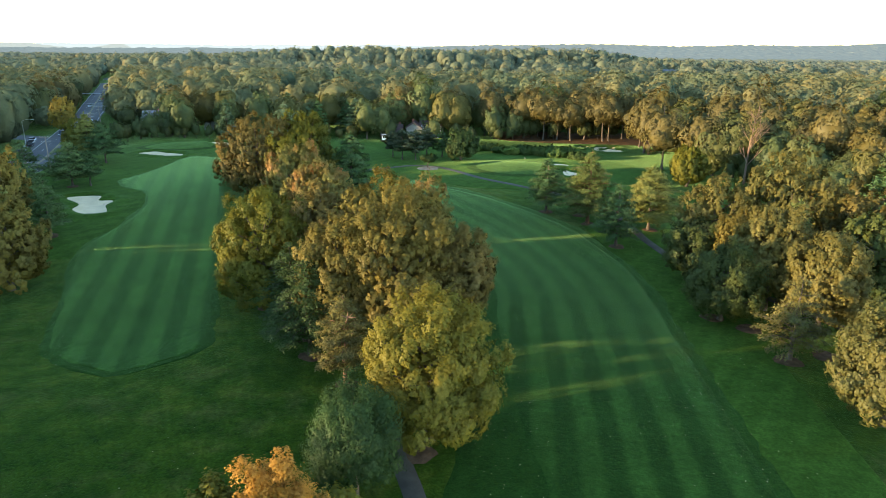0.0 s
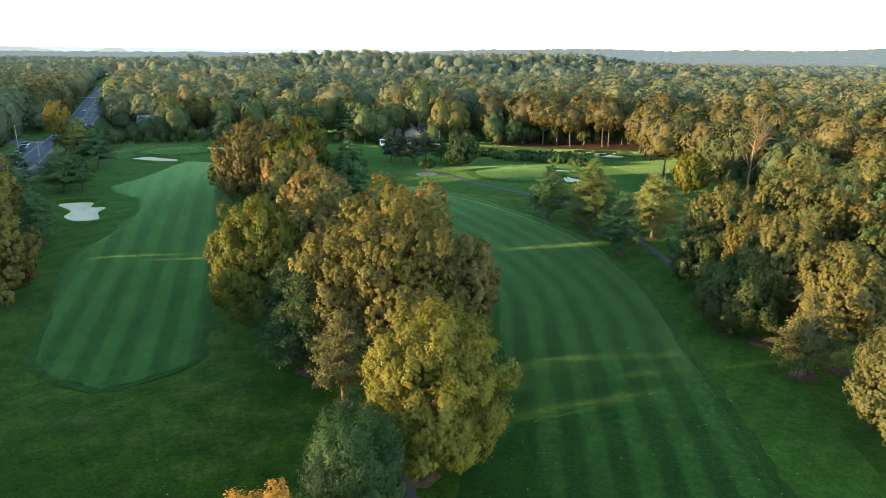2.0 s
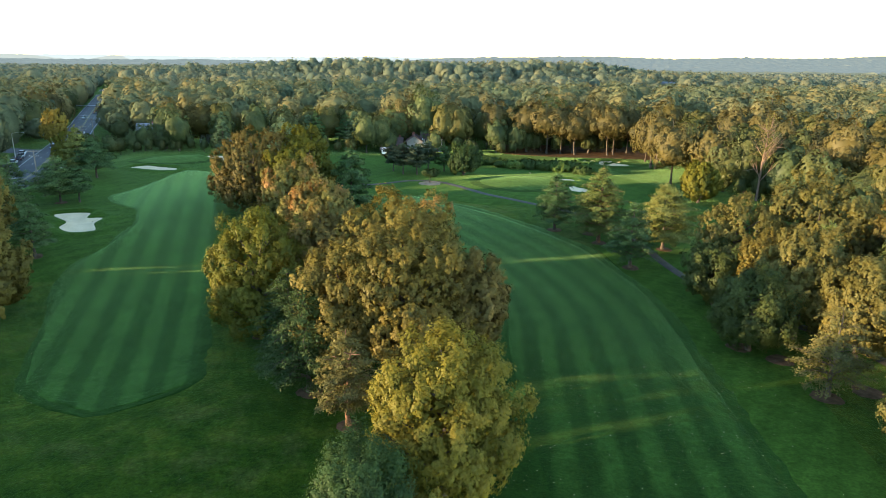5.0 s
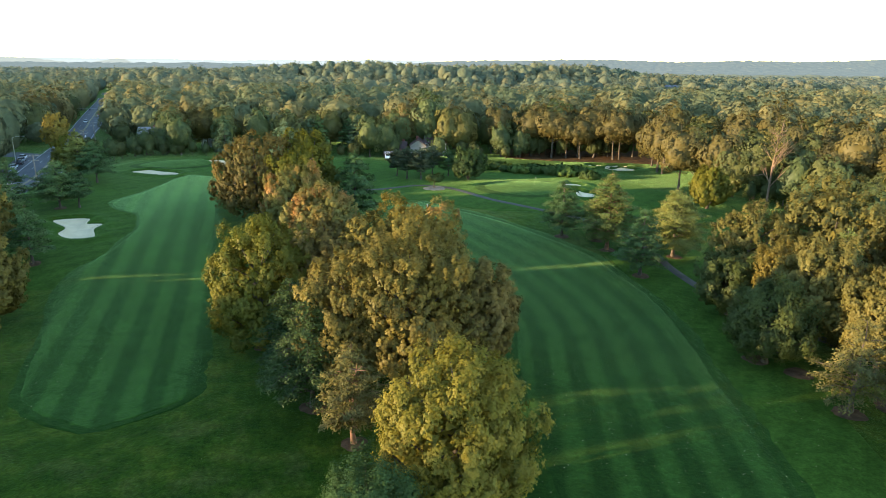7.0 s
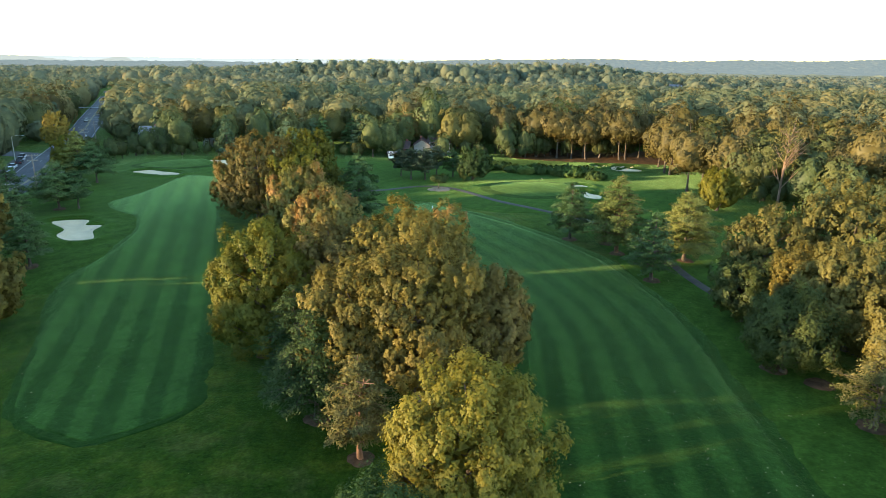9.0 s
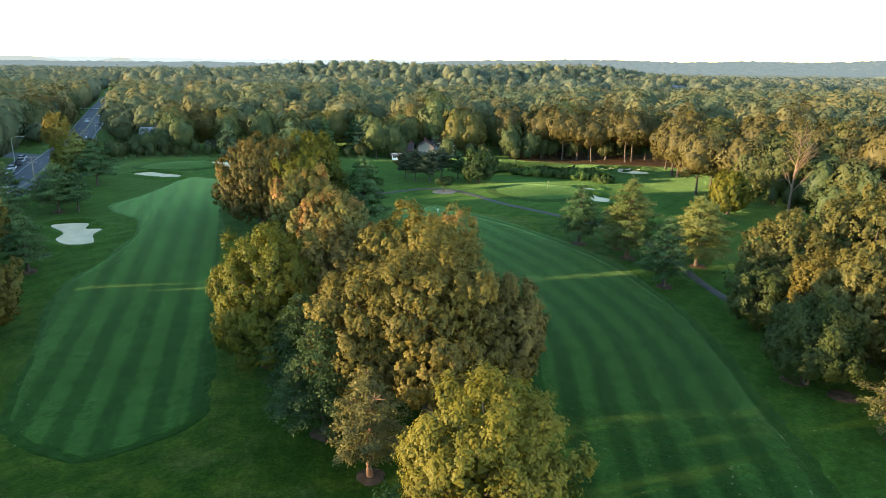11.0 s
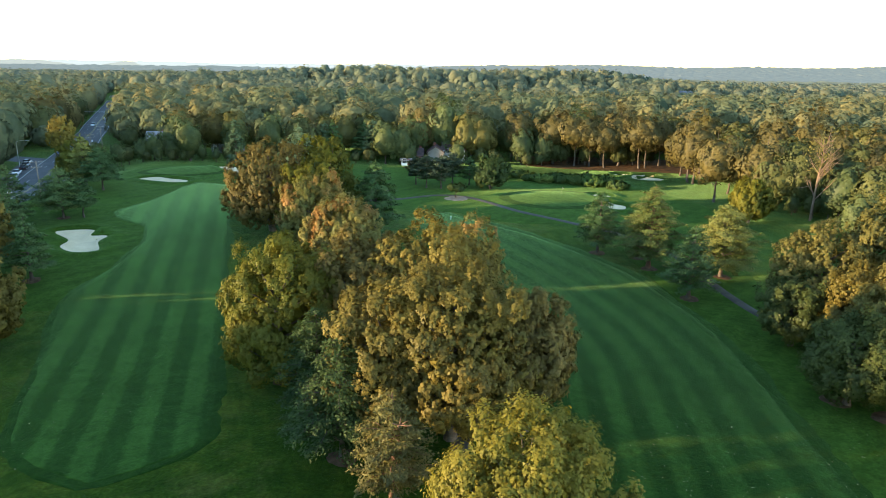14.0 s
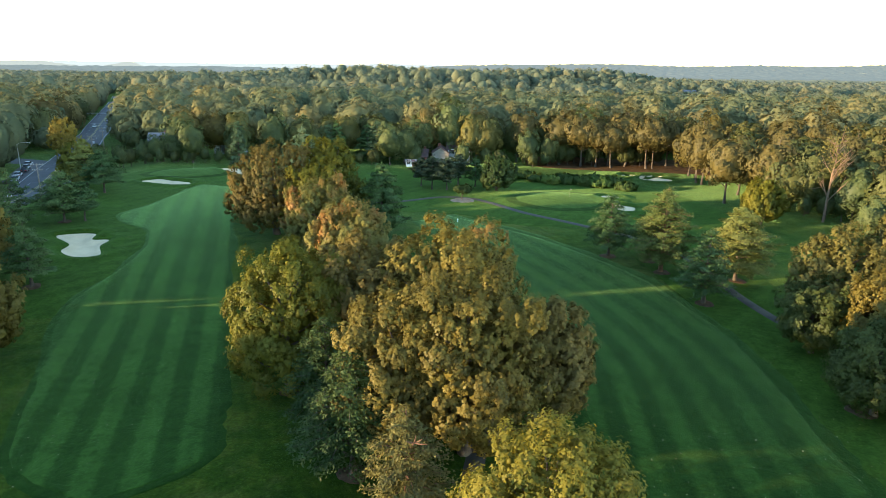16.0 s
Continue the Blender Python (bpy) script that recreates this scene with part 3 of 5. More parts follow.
road_c = open_curve(ROAD, 4.0)
rw = np.full(len(road_c), 6.4)
ribbon("road", road_c, rw, rw, ASPHALT, 0.16, "straight grey asphalt main road", "road", 8)
side_c = open_curve([(-190, 247), (-168, 241), (-144, 234)], 3.0)
ribbon("road", side_c, np.full(len(side_c), 5.0), np.full(len(side_c), 5.0), ASPHALT, 0.13, "grey asphalt side road at a junction", "road", 4)
lot_c = open_curve([(-126, 186), (-138, 210), (-150, 236)], 3.0)
ribbon("parking_area", lot_c, np.full(len(lot_c), 6.5), np.full(len(lot_c), 3.0), ASPHALT, 0.12, "grey asphalt parking strip beside the main road", "parking area", 4)


def stripe(off, width, y0, y1, material, label):
    c = open_curve([(ROAD_AT(v) + off * 0.91, v + off * 0.414) for v in np.linspace(y0, y1, max(2, int((y1 - y0) / 25)))], 4.0)
    ribbon("road_marking", c, np.full(len(c), width / 2), np.full(len(c), width / 2), material, 0.3, label, "road marking", 1)


for off in (-6.0, 6.0):
    stripe(off, 0.22, 30, 700, PAINT, "white edge line on the main road")
for off in (-0.25, 0.25):
    stripe(off, 0.2, 30, 700, YELLOW_PAINT, "double yellow centre line on the main road")
for off in (-3.1, 3.1):
    for v in np.arange(150, 440, 12.0):
        stripe(off, 0.18, v, v + 3.2, PAINT, "white lane dash on the main road")
for v in (262, 366, 382):
    c = open_curve([(ROAD_AT(v) - 5.6, v - 2.5), (ROAD_AT(v) + 5.6, v + 2.5)], 2.0)
    ribbon("road_marking", c, np.full(len(c), 0.3), np.full(len(c), 0.3), PAINT, 0.3, "white stop line across the main road", "road marking", 1)


# ---- trees ----
def tube(points, radii, sides=6):
    p, r = np.asarray(points, float), np.asarray(radii, float)
    t = np.gradient(p, axis=0)
    t /= np.linalg.norm(t, axis=1)[:, None] + 1e-9
    ref = np.where(np.abs(t[:, 2:3]) > 0.9, np.array([[1.0, 0, 0]]), np.array([[0, 0, 1.0]]))
    a = np.cross(t, ref)
    a /= np.linalg.norm(a, axis=1)[:, None] + 1e-9
    b = np.cross(t, a)
    ang = np.arange(sides) * 2 * math.pi / sides
    v = p[None] + (a[None] * np.cos(ang)[:, None, None] + b[None] * np.sin(ang)[:, None, None]) * r[None, :, None]
    return v.reshape(-1, 3), grid_faces(sides, len(p), True)


def joined(pieces):
    vs, fs, n = [], [], 0
    for v, f in pieces:
        vs.append(v)
        fs.append(f + n)
        n += len(v)
    return np.concatenate(vs), np.concatenate(fs)


def unit(v):
    return v / (np.linalg.norm(v, axis=-1, keepdims=True) + 1e-9)


def leaf_quads(rng, at, facing, size, slim=0.62, along=None):
    """One four-cornered leaf a place, turned about its facing by chance, or pointing along a given way."""
    n = len(at)
    facing = unit(facing)
    side = unit(np.cross(facing, rng.normal(size=(n, 3)) if along is None else along))
    up = np.cross(side, facing)
    ln = (size * rng.uniform(0.65, 1.35, n))[:, None]
    w = ln * slim * 0.5
    fold = facing * ln * 0.05
    v = np.stack((at - up * ln * 0.5, at + side * w + fold, at + up * ln * 0.5, at - side * w + fold), 1)
    return v.reshape(-1, 3), np.arange(4 * n).reshape(-1, 4)


def leaf_points(rng, at, facing, size, slim=0.8, along=None):
    """One three-cornered leaf a place, for crowns of very many leaves."""
    n = len(at)
    facing = unit(facing)
    side = unit(np.cross(facing, rng.normal(size=(n, 3)) if along is None else along))
    up = np.cross(side, facing)
    ln = (size * rng.uniform(0.6, 1.4, n))[:, None]
    w = ln * slim * 0.5
    skew = side * ln * rng.uniform(-0.3, 0.3, (n, 1))
    v = np.stack((at - up * ln * 0.4 + side * w, at + up * ln * 0.6 + skew, at - up * ln * 0.4 - side * w), 1)
    return v.reshape(-1, 3), np.arange(3 * n).reshape(-1, 3)


def ico():
    g = (1 + 5 ** 0.5) / 2
    v = unit(np.array([(-1, g, 0), (1, g, 0), (-1, -g, 0), (1, -g, 0), (0, -1, g), (0, 1, g), (0, -1, -g), (0, 1, -g), (g, 0, -1), (g, 0, 1), (-g, 0, -1), (-g, 0, 1)], float))
    d = np.linalg.norm(v[:, None] - v[None], axis=2)
    f = [(i, j, k) for i in range(12) for j in range(i) for k in range(j) if max(d[i, j], d[j, k], d[i, k]) < 1.1]
    f = [(i, j, k) if np.dot(np.cross(v[j] - v[i], v[k] - v[i]), v[i]) > 0 else (i, k, j) for i, j, k in f]
    return v, np.array(f)


def round_shell(level):
    """A ball of even triangles, split once or twice from twenty."""
    v, f = ico()
    for _ in range(level):
        pts, seen, out = list(map(tuple, v)), {}, []
        for tri in f:
            m = []
            for a, b in ((tri[0], tri[1]), (tri[1], tri[2]), (tri[2], tri[0])):
                key = (min(a, b), max(a, b))
                if key not in seen:
                    seen[key] = len(pts)
                    pts.append(tuple(unit((np.array(pts[a]) + np.array(pts[b])))))
                m.append(seen[key])
            out += [(tri[0], m[0], m[2]), (tri[1], m[1], m[0]), (tri[2], m[2], m[1]), (m[0], m[1], m[2])]
        v, f = np.array(pts), np.array(out)
    return v, f


def lobes_for(rng, R, low, H, count, spread_=0.6, size=0.44):
    """The leafy masses on the limbs, spaced over an egg-shaped crown."""
    mid, hz = low + (H - low) * 0.47, (H - low) * 0.5
    k = np.arange(count) + 0.5
    zc = 1 - 1.85 * k / count
    th = k * 2.39996 + rng.uniform(0, 6.28)
    rr = np.clip(1 - np.abs(zc) ** 2.6, 0, 1) ** 0.5 * np.where(zc < -0.4, 0.92, 1.0)
    d = np.stack((np.cos(th) * rr, np.sin(th) * rr, zc), -1) + rng.normal(0, 0.09, (count, 3))
    c = d * np.array((R * spread_, R * spread_, hz * 0.8)) * rng.uniform(0.85, 1.15, (count, 1)) + np.array((0, 0, mid))
    r = R * size * rng.uniform(0.72, 1.22, count)
    c = np.vstack((c, (0, 0, mid)))
    r = np.append(r, R * 0.6)
    return c, r


def uneven(rng, d, amount, waves=7, lowest=1.2, highest=3.4):
    """A smooth chance factor about 1 over the directions d."""
    way = unit(rng.normal(size=(waves, 3)))
    w = np.cos((d @ way.T) * rng.uniform(lowest, highest, waves) * 2 + rng.uniform(0, 6.28, waves))
    return 1 + amount * w.sum(-1) / waves ** 0.5


def broad_crown(rng, R, low, H, tufts, leaf, count=12, per=24, tuft_len=1.0, ragged=0.12):
    """An uneven dome of leafy masses, each carrying domed clumps of leaves at its outside."""
    mid = low + (H - low) * 0.4
    heart = np.array((0, 0, low + (H - low) * 0.34))
    n_mass = count * 6
    k = np.arange(n_mass) + 0.5
    zc = 1 - 1.86 * k / n_mass
    th = k * 2.39996 + rng.uniform(0, 6.28)
    rr = np.sqrt(np.clip(1 - np.abs(zc) ** 2.8, 0, 1))
    d = np.stack((np.cos(th) * rr, np.sin(th) * rr, zc), -1) + rng.normal(0, 0.09, (n_mass, 3))
    shell = np.stack((np.full(n_mass, R), np.full(n_mass, R), np.where(d[:, 2] > 0, H - mid, mid - low)), -1)
    sc = d * shell * (uneven(rng, d, 0.08) * rng.uniform(0.66, 0.96, n_mass))[:, None] + np.array((0, 0, mid))
    sr = R * (12.6 / n_mass) ** 0.5 * rng.uniform(0.4, 0.7, n_mass)
    lift = unit(unit(sc - heart) * 0.6 + np.array((0, 0, 0.7)))
    clumps = int(tufts * 13 / per)
    pick = rng.choice(n_mass, clumps * 2, p=sr ** 2 / (sr ** 2).sum())
    e = unit(rng.normal(size=(len(pick), 3)) + unit(sc - heart)[pick] * 0.8 + np.array((0, 0, 0.2)))
    depth = 1 - np.abs(rng.normal(0, ragged, len(pick)))
    along = np.maximum((e * lift[pick]).sum(1, keepdims=True), -0.3)
    at = sc[pick] + (e + lift[pick] * along * 0.8) * (sr[pick] * depth)[:, None]
    buried = np.full(len(at), 9.0)
    for q, w in zip(sc, sr):
        buried = np.minimum(buried, np.linalg.norm(at - q, axis=1) / w)
    keep = (buried > 0.7) | (rng.random(len(pick)) < 0.1)
    at, e, lf = at[keep][:clumps], e[keep][:clumps], lift[pick][keep][:clumps]
    axis = unit(e * 0.55 + lf * 0.6 + np.array((0, 0, 0.3)) + rng.normal(0, 0.18, e.shape))
    n = len(at)
    top, wide = np.percentile(at[:, 2], 99.3), np.percentile(np.hypot(at[:, 0], at[:, 1]), 96)
    fit = np.array((R / wide, R / wide, (H - 0.3 * tuft_len - low) / (top - low)))
    at, sc = ((q - (0, 0, low)) * fit + (0, 0, low) for q in (at, sc))
    big = tuft_len * rng.uniform(0.22, 0.44, (n, 1, 1))
    ring = unit(rng.normal(size=(n, per, 3)) + axis[:, None] * 0.8)
    up = (ring * axis[:, None]).sum(-1, keepdims=True)
    pos = at[:, None] + (ring + axis[:, None] * np.maximum(up, 0) * 1.7) * big * rng.uniform(0.6, 1.1, (n, per, 1))
    face = ring * 0.62 + e[:, None] * 0.4 + unit(at - heart)[:, None] * 0.42 + np.array((0, 0, 0.1)) + rng.normal(0, 0.23, (n, per, 3))
    way = axis[:, None] * 0.7 + ring * 0.4 + rng.normal(0, 0.45, (n, per, 3))
    deep = rng.integers(0, n_mass, max(60, tufts // 8))
    inner = heart + (sc[deep] - heart) * rng.uniform(0.5, 0.85, (len(deep), 1)) + rng.normal(0, 0.05 * R, (len(deep), 3))
    sv, sf = ico()
    core = (sv[None] * (sr[:, None, None] * 0.22 * rng.uniform(0.85, 1.1, (n_mass, len(sv), 1))) * np.array((1, 1, 1.1)) + sc[:, None]).reshape(-1, 3)
    tri = (sf[None] + len(sv) * np.arange(n_mass)[:, None, None]).reshape(-1, 3)
    v, f = joined((leaf_points(rng, pos.reshape(-1, 3), face.reshape(-1, 3), leaf * 0.95, 0.85, way.reshape(-1, 3)), (core, tri),
                   leaf_points(rng, inner, unit(inner - heart) + rng.normal(0, 0.5, inner.shape), max(leaf * 3, 0.13 * R), 0.9)))
    limbs = rng.permutation(n_mass)[:count]
    return v, f, np.vstack((sc[limbs] * 0.92 + heart * 0.08, heart)), np.append(sr[limbs], R * 0.55)


def broad_wood(rng, H, low, c, r, girth, sides=7):
    """A tapered, slightly bent trunk and a limb to each leafy mass."""
    top = low + (H - low) * 0.62
    zs = np.linspace(-0.3, top, 7)
    bend = np.cumsum(rng.normal(0, 0.12, (7, 2)), 0) * (zs[:, None] > 0)
    tr = np.column_stack((bend, zs))
    rad = girth * np.interp(zs, (-0.3, 0.4, 1.2, top), (1.7, 1.2, 1.0, 0.35))
    out = [tube(tr, rad, sides)]
    for q, rr in zip(c[:-1], r):
        z0 = np.clip(q[2] - rr * 1.3 - 0.25 * np.hypot(q[0], q[1]), low * 0.75, top * 0.92)
        a = np.array((np.interp(z0, zs, tr[:, 0]), np.interp(z0, zs, tr[:, 1]), z0))
        m = (a + q) / 2 + np.array((0, 0, -0.08 * np.linalg.norm(q - a))) + rng.normal(0, 0.2, 3)
        out.append(tube([a, m, q, q + (q - m) * 0.5], girth * np.array((0.42, 0.3, 0.17, 0.06)), 5))
    return joined(out)


def stand(name, label, category, x, y, group=""):
    e = new(name)
    e.location = (x, y, float(ground_height(np.array([x]), np.array([y]))[0]))
    return tagged(e, label, category, group)


def broad_tree(label, x, y, H, R, low, leaves, seed, tufts=1800, leaf=0.36, count=12, girth=None, bark=None, lean=(0, 0), per=24, tuft_len=1.0, ragged=0.1, name="tree", group=""):
    rng = np.random.default_rng(seed)
    e = stand(name, label, "tree", x, y, group)
    v, f, c, r = broad_crown(rng, R, low, H, tufts, leaf, count, per, tuft_len, ragged)
    w, wf = broad_wood(rng, H, low, c, r, girth or 0.018 * H + 0.02 * R)
    for q in (v, w):
        k = np.clip(q[:, 2:3] / H, 0, 1)
        q[:, :2] += k * np.array(lean)
    mesh_object("trunk", w, wf, bark or BARK, e)
    mesh_object("crown", v, f, leaves, e, True)
    e.rotation_euler = (0, 0, 0)
    return e


def conifer(label, x, y, H, R, low, leaves, seed, tiers=11, per_tier=6, sprays=9, needles=7, leaf=0.5, droop=0.15, bark=None, fill=1.0, blunt=0.55, name="pine_tree", group=""):
    """Tiers of boughs that carry sprays of needles."""
    rng = np.random.default_rng(seed)
    e = stand(name, label, "tree", x, y, group)
    girth = 0.02 * H + 0.03
    zs = np.linspace(-0.3, H * 0.97, 8)
    tr = np.column_stack((rng.normal(0, 0.05, (8, 2)) * (zs[:, None] > 0), zs))
    wood = [tube(tr, girth * np.interp(zs, (-0.3, 0.5, H), (1.6, 1.0, 0.12)), 7)]
    pos, face, point = [], [], []
    needles = 5
    for i in range(tiers):
        k = (i + 0.5) / tiers
        z = low + (H * 0.96 - low) * k
        reach = R * (1 - k ** (1 / blunt)) ** 0.8 * (0.75 + 0.25 * min(1, k * 5)) + 0.25
        m = max(3, int(round(per_tier * (1 - 0.35 * k))))
        for j in range(m):
            if rng.random() > fill:
                continue
            a = j * 2 * math.pi / m + i * 1.1 + rng.normal(0, 0.22)
            L = reach * rng.uniform(0.68, 1.15)
            zz = z + rng.normal(0, 0.22)
            d = np.array((math.cos(a), math.sin(a), 0))
            rise = rng.normal(0.1, 0.08)
            tip = d * L + np.array((0, 0, zz + L * (rise - droop)))
            mid = d * L * 0.55 + np.array((0, 0, zz + 0.04 * L))
            root = np.array((0, 0, zz - 0.12 * L))
            wood.append(tube([root, mid, tip], girth * np.array((0.3, 0.18, 0.05)) * (1.1 - 0.5 * k), 4))
            n = max(5, int(2.2 * sprays * L / R + 3))
            s = rng.uniform(0.25, 1.04, n)
            base = np.where(s[:, None] < 0.55, root + (mid - root) * (s / 0.55)[:, None], mid + (tip - mid) * ((s - 0.55) / 0.45)[:, None])
            wide = np.array((-d[1], d[0], 0))
            sideways = rng.normal(0, 0.24, n) * L * (1.2 - s)
            base = base + wide * sideways[:, None] + np.array((0, 0, 1)) * rng.normal(0, 0.06, n)[:, None]
            way = unit(d + wide * np.clip(sideways / (0.35 * L), -1, 1)[:, None] * 0.8 + np.array((0, 0, 0.18)))
            q = np.repeat(base, needles, 0) + rng.normal(0, 1, (n * needles, 3)) * np.array((0.3, 0.3, 0.17)) * (0.4 + 0.1 * R)
            pos.append(q)
            face.append(np.array((0, 0, 0.75)) + d * 0.45 + rng.normal(0, 0.34, (n * needles, 3)))
            point.append(np.repeat(way, needles, 0) + np.array((0, 0, 0.35)) + rng.normal(0, 0.5, (n * needles, 3)))
    top = np.array((0, 0, H * 0.95)) + rng.normal(0, 1, (needles * 4, 3)) * np.array((0.25, 0.25, 0.4))
    pos.append(top)
    face.append(rng.normal(0, 1, top.shape))
    point.append(np.array((0, 0, 1.0)) + rng.normal(0, 0.4, top.shape))
    v, f = leaf_quads(rng, np.concatenate(pos), np.concatenate(face), leaf * 1.1, 0.44, np.concatenate(point))
    w, wf = joined(wood)
    mesh_object("trunk", w, wf, bark or BARK, e)
    mesh_object("crown", v, f, leaves, e, False)
    return e


def mulch_ring(x, y, r, seed, label="ring of brown mulch round a tree trunk", material=None):
    rng = np.random.default_rng(seed)
    a = np.linspace(0, 2 * math.pi, 28, endpoint=False)
    rr = r * (1 + 0.07 * np.sin(3 * a + rng.uniform(0, 6)) + 0.04 * rng.normal(size=28))
    patch("mulch_ring", np.column_stack((x + rr * np.cos(a), y + rr * np.sin(a))), material or MULCH, 0.14, label, "mulch bed", 4, "thing")


# the group between the fairways
broad_tree("full-crowned yellow-green maple above the cart path", -2.3, 54.0, 14.8, 6.4, 0.8, LEAF["yellow"], 501, 6080, 0.21, 24, lean=(0.2, 0.6))
broad_tree("feathery dark green locust tree beside the path", -8.2, 45.6, 9.9, 3.6, 1.8, LEAF["locust"], 2, 4160, 0.15, 14, ragged=0.26, tuft_len=1.3)
broad_tree("small bright orange maple in autumn colour", -12.0, 35.6, 10.6, 3.0, 1.6, LEAF["orange"], 3, 2880, 0.155, 14)
broad_tree("small yellow-green tree at the grass edge", -15.8, 34.4, 8.6, 2.6, 1.6, LEAF["yellow"], 4, 700, 0.3, 8)
broad_tree("low yellow-green bush beside the cart path", -8.2, 38.6, 5.6, 1.8, 0.8, LEAF["yellow"], 5, 420, 0.28, 7)
conifer("brown-needled pine with a bare broken limb", -12.0, 64.2, 11.0, 3.6, 2.6, LEAF["rust"], 6, 10, 8, 20, 8, 0.28, 0.1, RED_BARK)
conifer("dark green pine standing in a mulch ring", -17.5, 71.0, 13.0, 5.2, 2.4, LEAF["deep"], 7, 13, 9, 22, 8, 0.3, 0.12)
conifer("slim dark pine between broad-leaved trees", -21.5, 79.0, 12.5, 4.2, 2.2, LEAF["deep"], 8, 13, 8, 18, 8, 0.3, 0.12)
broad_tree("round yellow-green maple at the fairway edge", -28.0, 89.0, 16.6, 6.9, 0.2, LEAF["lime"], 9, 4800, 0.27, 26)
broad_tree("tall golden-brown oak with a broad crown", -7.4, 75.0, 18.6, 7.4, 2.4, LEAF["gold"], 10, 5760, 0.26, 22)
broad_tree("golden-brown oak in the middle of the group", -13.5, 74.5, 16.5, 6.0, 3.0, LEAF["gold"], 11, 3200, 0.27, 16)
broad_tree("tall golden oak behind the group", -9.6, 92.0, 18.2, 8.2, 3.0, LEAF["gold"], 12, 3040, 0.34, 14)
broad_tree("brown oak with shaded lower limbs", -19.5, 92.5, 17.0, 6.2, 3.0, LEAF["brown"], 13, 2240, 0.34, 15)
broad_tree("dark olive tree at the edge of the fairway", 0.2, 77.0, 14.6, 4.2, 4.0, LEAF["brown"], 114, 2400, 0.31, 11)
broad_tree("thin-crowned orange tree behind the oaks", -5.5, 106.5, 15.4, 4.4, 4.0, LEAF["turning"], 15, 620, 0.36, 9, ragged=0.2)
broad_tree("gold and orange turning maple", -25.0, 116.5, 15.2, 6.8, 2.0, LEAF["turning"], 16, 2880, 0.35, 14)
broad_tree("turning maple with orange lower limbs", -33.5, 131.0, 15.4, 6.2, 1.6, LEAF["turning"], 17, 2720, 0.36, 13)
broad_tree("broad brown oak at the end of the group", -46.4, 149.0, 18.4, 9.7, 1.2, LEAF["brown"], 18, 3040, 0.38, 17)
broad_tree("tall yellow-green tree among brown oaks", -35.5, 153.0, 19.0, 6.4, 3.0, LEAF["lime"], 19, 2080, 0.38, 13)
broad_tree("upright yellow-green tree in the group", -36.5, 143.0, 16.0, 5.4, 3.0, LEAF["lime"], 20, 1520, 0.38, 12)
conifer("dark pine with pale sunlit tips", -24.5, 147.5, 15.5, 5.6, 2.5, LEAF["needle"], 21, 12, 8, 10, 7, 0.62, 0.1)
conifer("pale grey-green pine behind the oaks", -50.0, 188.0, 17.0, 6.5, 2.0, LEAF["blue"], 22, 12, 8, 10, 7, 0.7, 0.1)
conifer("blue-green spruce beside the far green", -79.0, 223.0, 14.0, 3.6, 0.6, LEAF["blue"], 23, 14, 7, 6, 7, 0.6, 0.22, name="spruce_tree", blunt=0.9)
for i, (x, y, r) in enumerate(((-17.5, 71.0, 1.5), (-12.0, 64.2, 1.3), (-3.2, 51.8, 1.6), (-27.6, 87.0, 1.2), (-21.5, 79.0, 1.2))):
    mulch_ring(x, y, r, 100 + i)

# pines along the second fairway
conifer("dark young pine on the mown slope", 19.4, 139.7, 12.0, 4.7, 1.8, LEAF["needle"], 30, 11, 8, 19, 8, 0.34, 0.1)
conifer("sunlit pale green pine with layered boughs", 26.8, 131.2, 15.6, 6.0, 2.4, LEAF["pale"], 31, 13, 9, 22, 8, 0.36, 0.1, RED_BARK)
conifer("open dark green pine in front of the path", 29.6, 117.2, 12.2, 4.7, 2.0, LEAF["needle"], 32, 11, 8, 17, 8, 0.32, 0.08)
conifer("round-headed pale pine beside the cart path", 38.4, 127.6, 13.2, 6.0, 2.0, LEAF["pale"], 33, 12, 10, 24, 8, 0.36, 0.1, blunt=0.4)
conifer("dark pine behind a paler one", 26.5, 138.0, 10.5, 4.0, 2.0, LEAF["needle"], 34, 10, 8, 16, 8, 0.36, 0.1)
for i, (x, y) in enumerate(((19.4, 139.7), (27.0, 131.0), (29.8, 117.1), (38.8, 127.6), (26.2, 137.0))):
    mulch_ring(x, y, 1.5, 120 + i)

# the group beyond the second fairway
broad_tree("dark green tree at the corner of the group", 36.8, 84.6, 11.2, 5.0, 1.2, LEAF["olive"], 40, 2600, 0.22, 18, ragged=0.22, tuft_len=1.25)
conifer("thin brown pine in front of the group", 40.8, 72.6, 11.0, 4.4, 2.0, LEAF["rust"], 41, 10, 8, 15, 8, 0.3, 0.1, None, 0.8)
broad_tree("brown-gold tree in the sunlit group", 44.5, 88.5, 15.0, 5.6, 2.5, LEAF["olive_gold"], 42, 3360, 0.26, 16)
broad_tree("pale yellow-green tree in the sunlit group", 48.5, 81.0, 13.6, 5.4, 2.0, LEAF["olive_gold"], 43, 3360, 0.26, 16)
broad_tree("yellow-gold maple in the middle of the group", 44.0, 97.0, 12.4, 4.4, 2.0, LEAF["gold"], 44, 1920, 0.26, 12)
broad_tree("golden-brown maple above the cart path", 43.0, 105.5, 15.8, 6.4, 2.0, LEAF["olive_gold"], 45, 2560, 0.31, 14)
broad_tree("large brown oak at the back of the group", 54.5, 104.0, 20.0, 8.4, 2.5, LEAF["olive_gold"], 46, 2880, 0.34, 16)
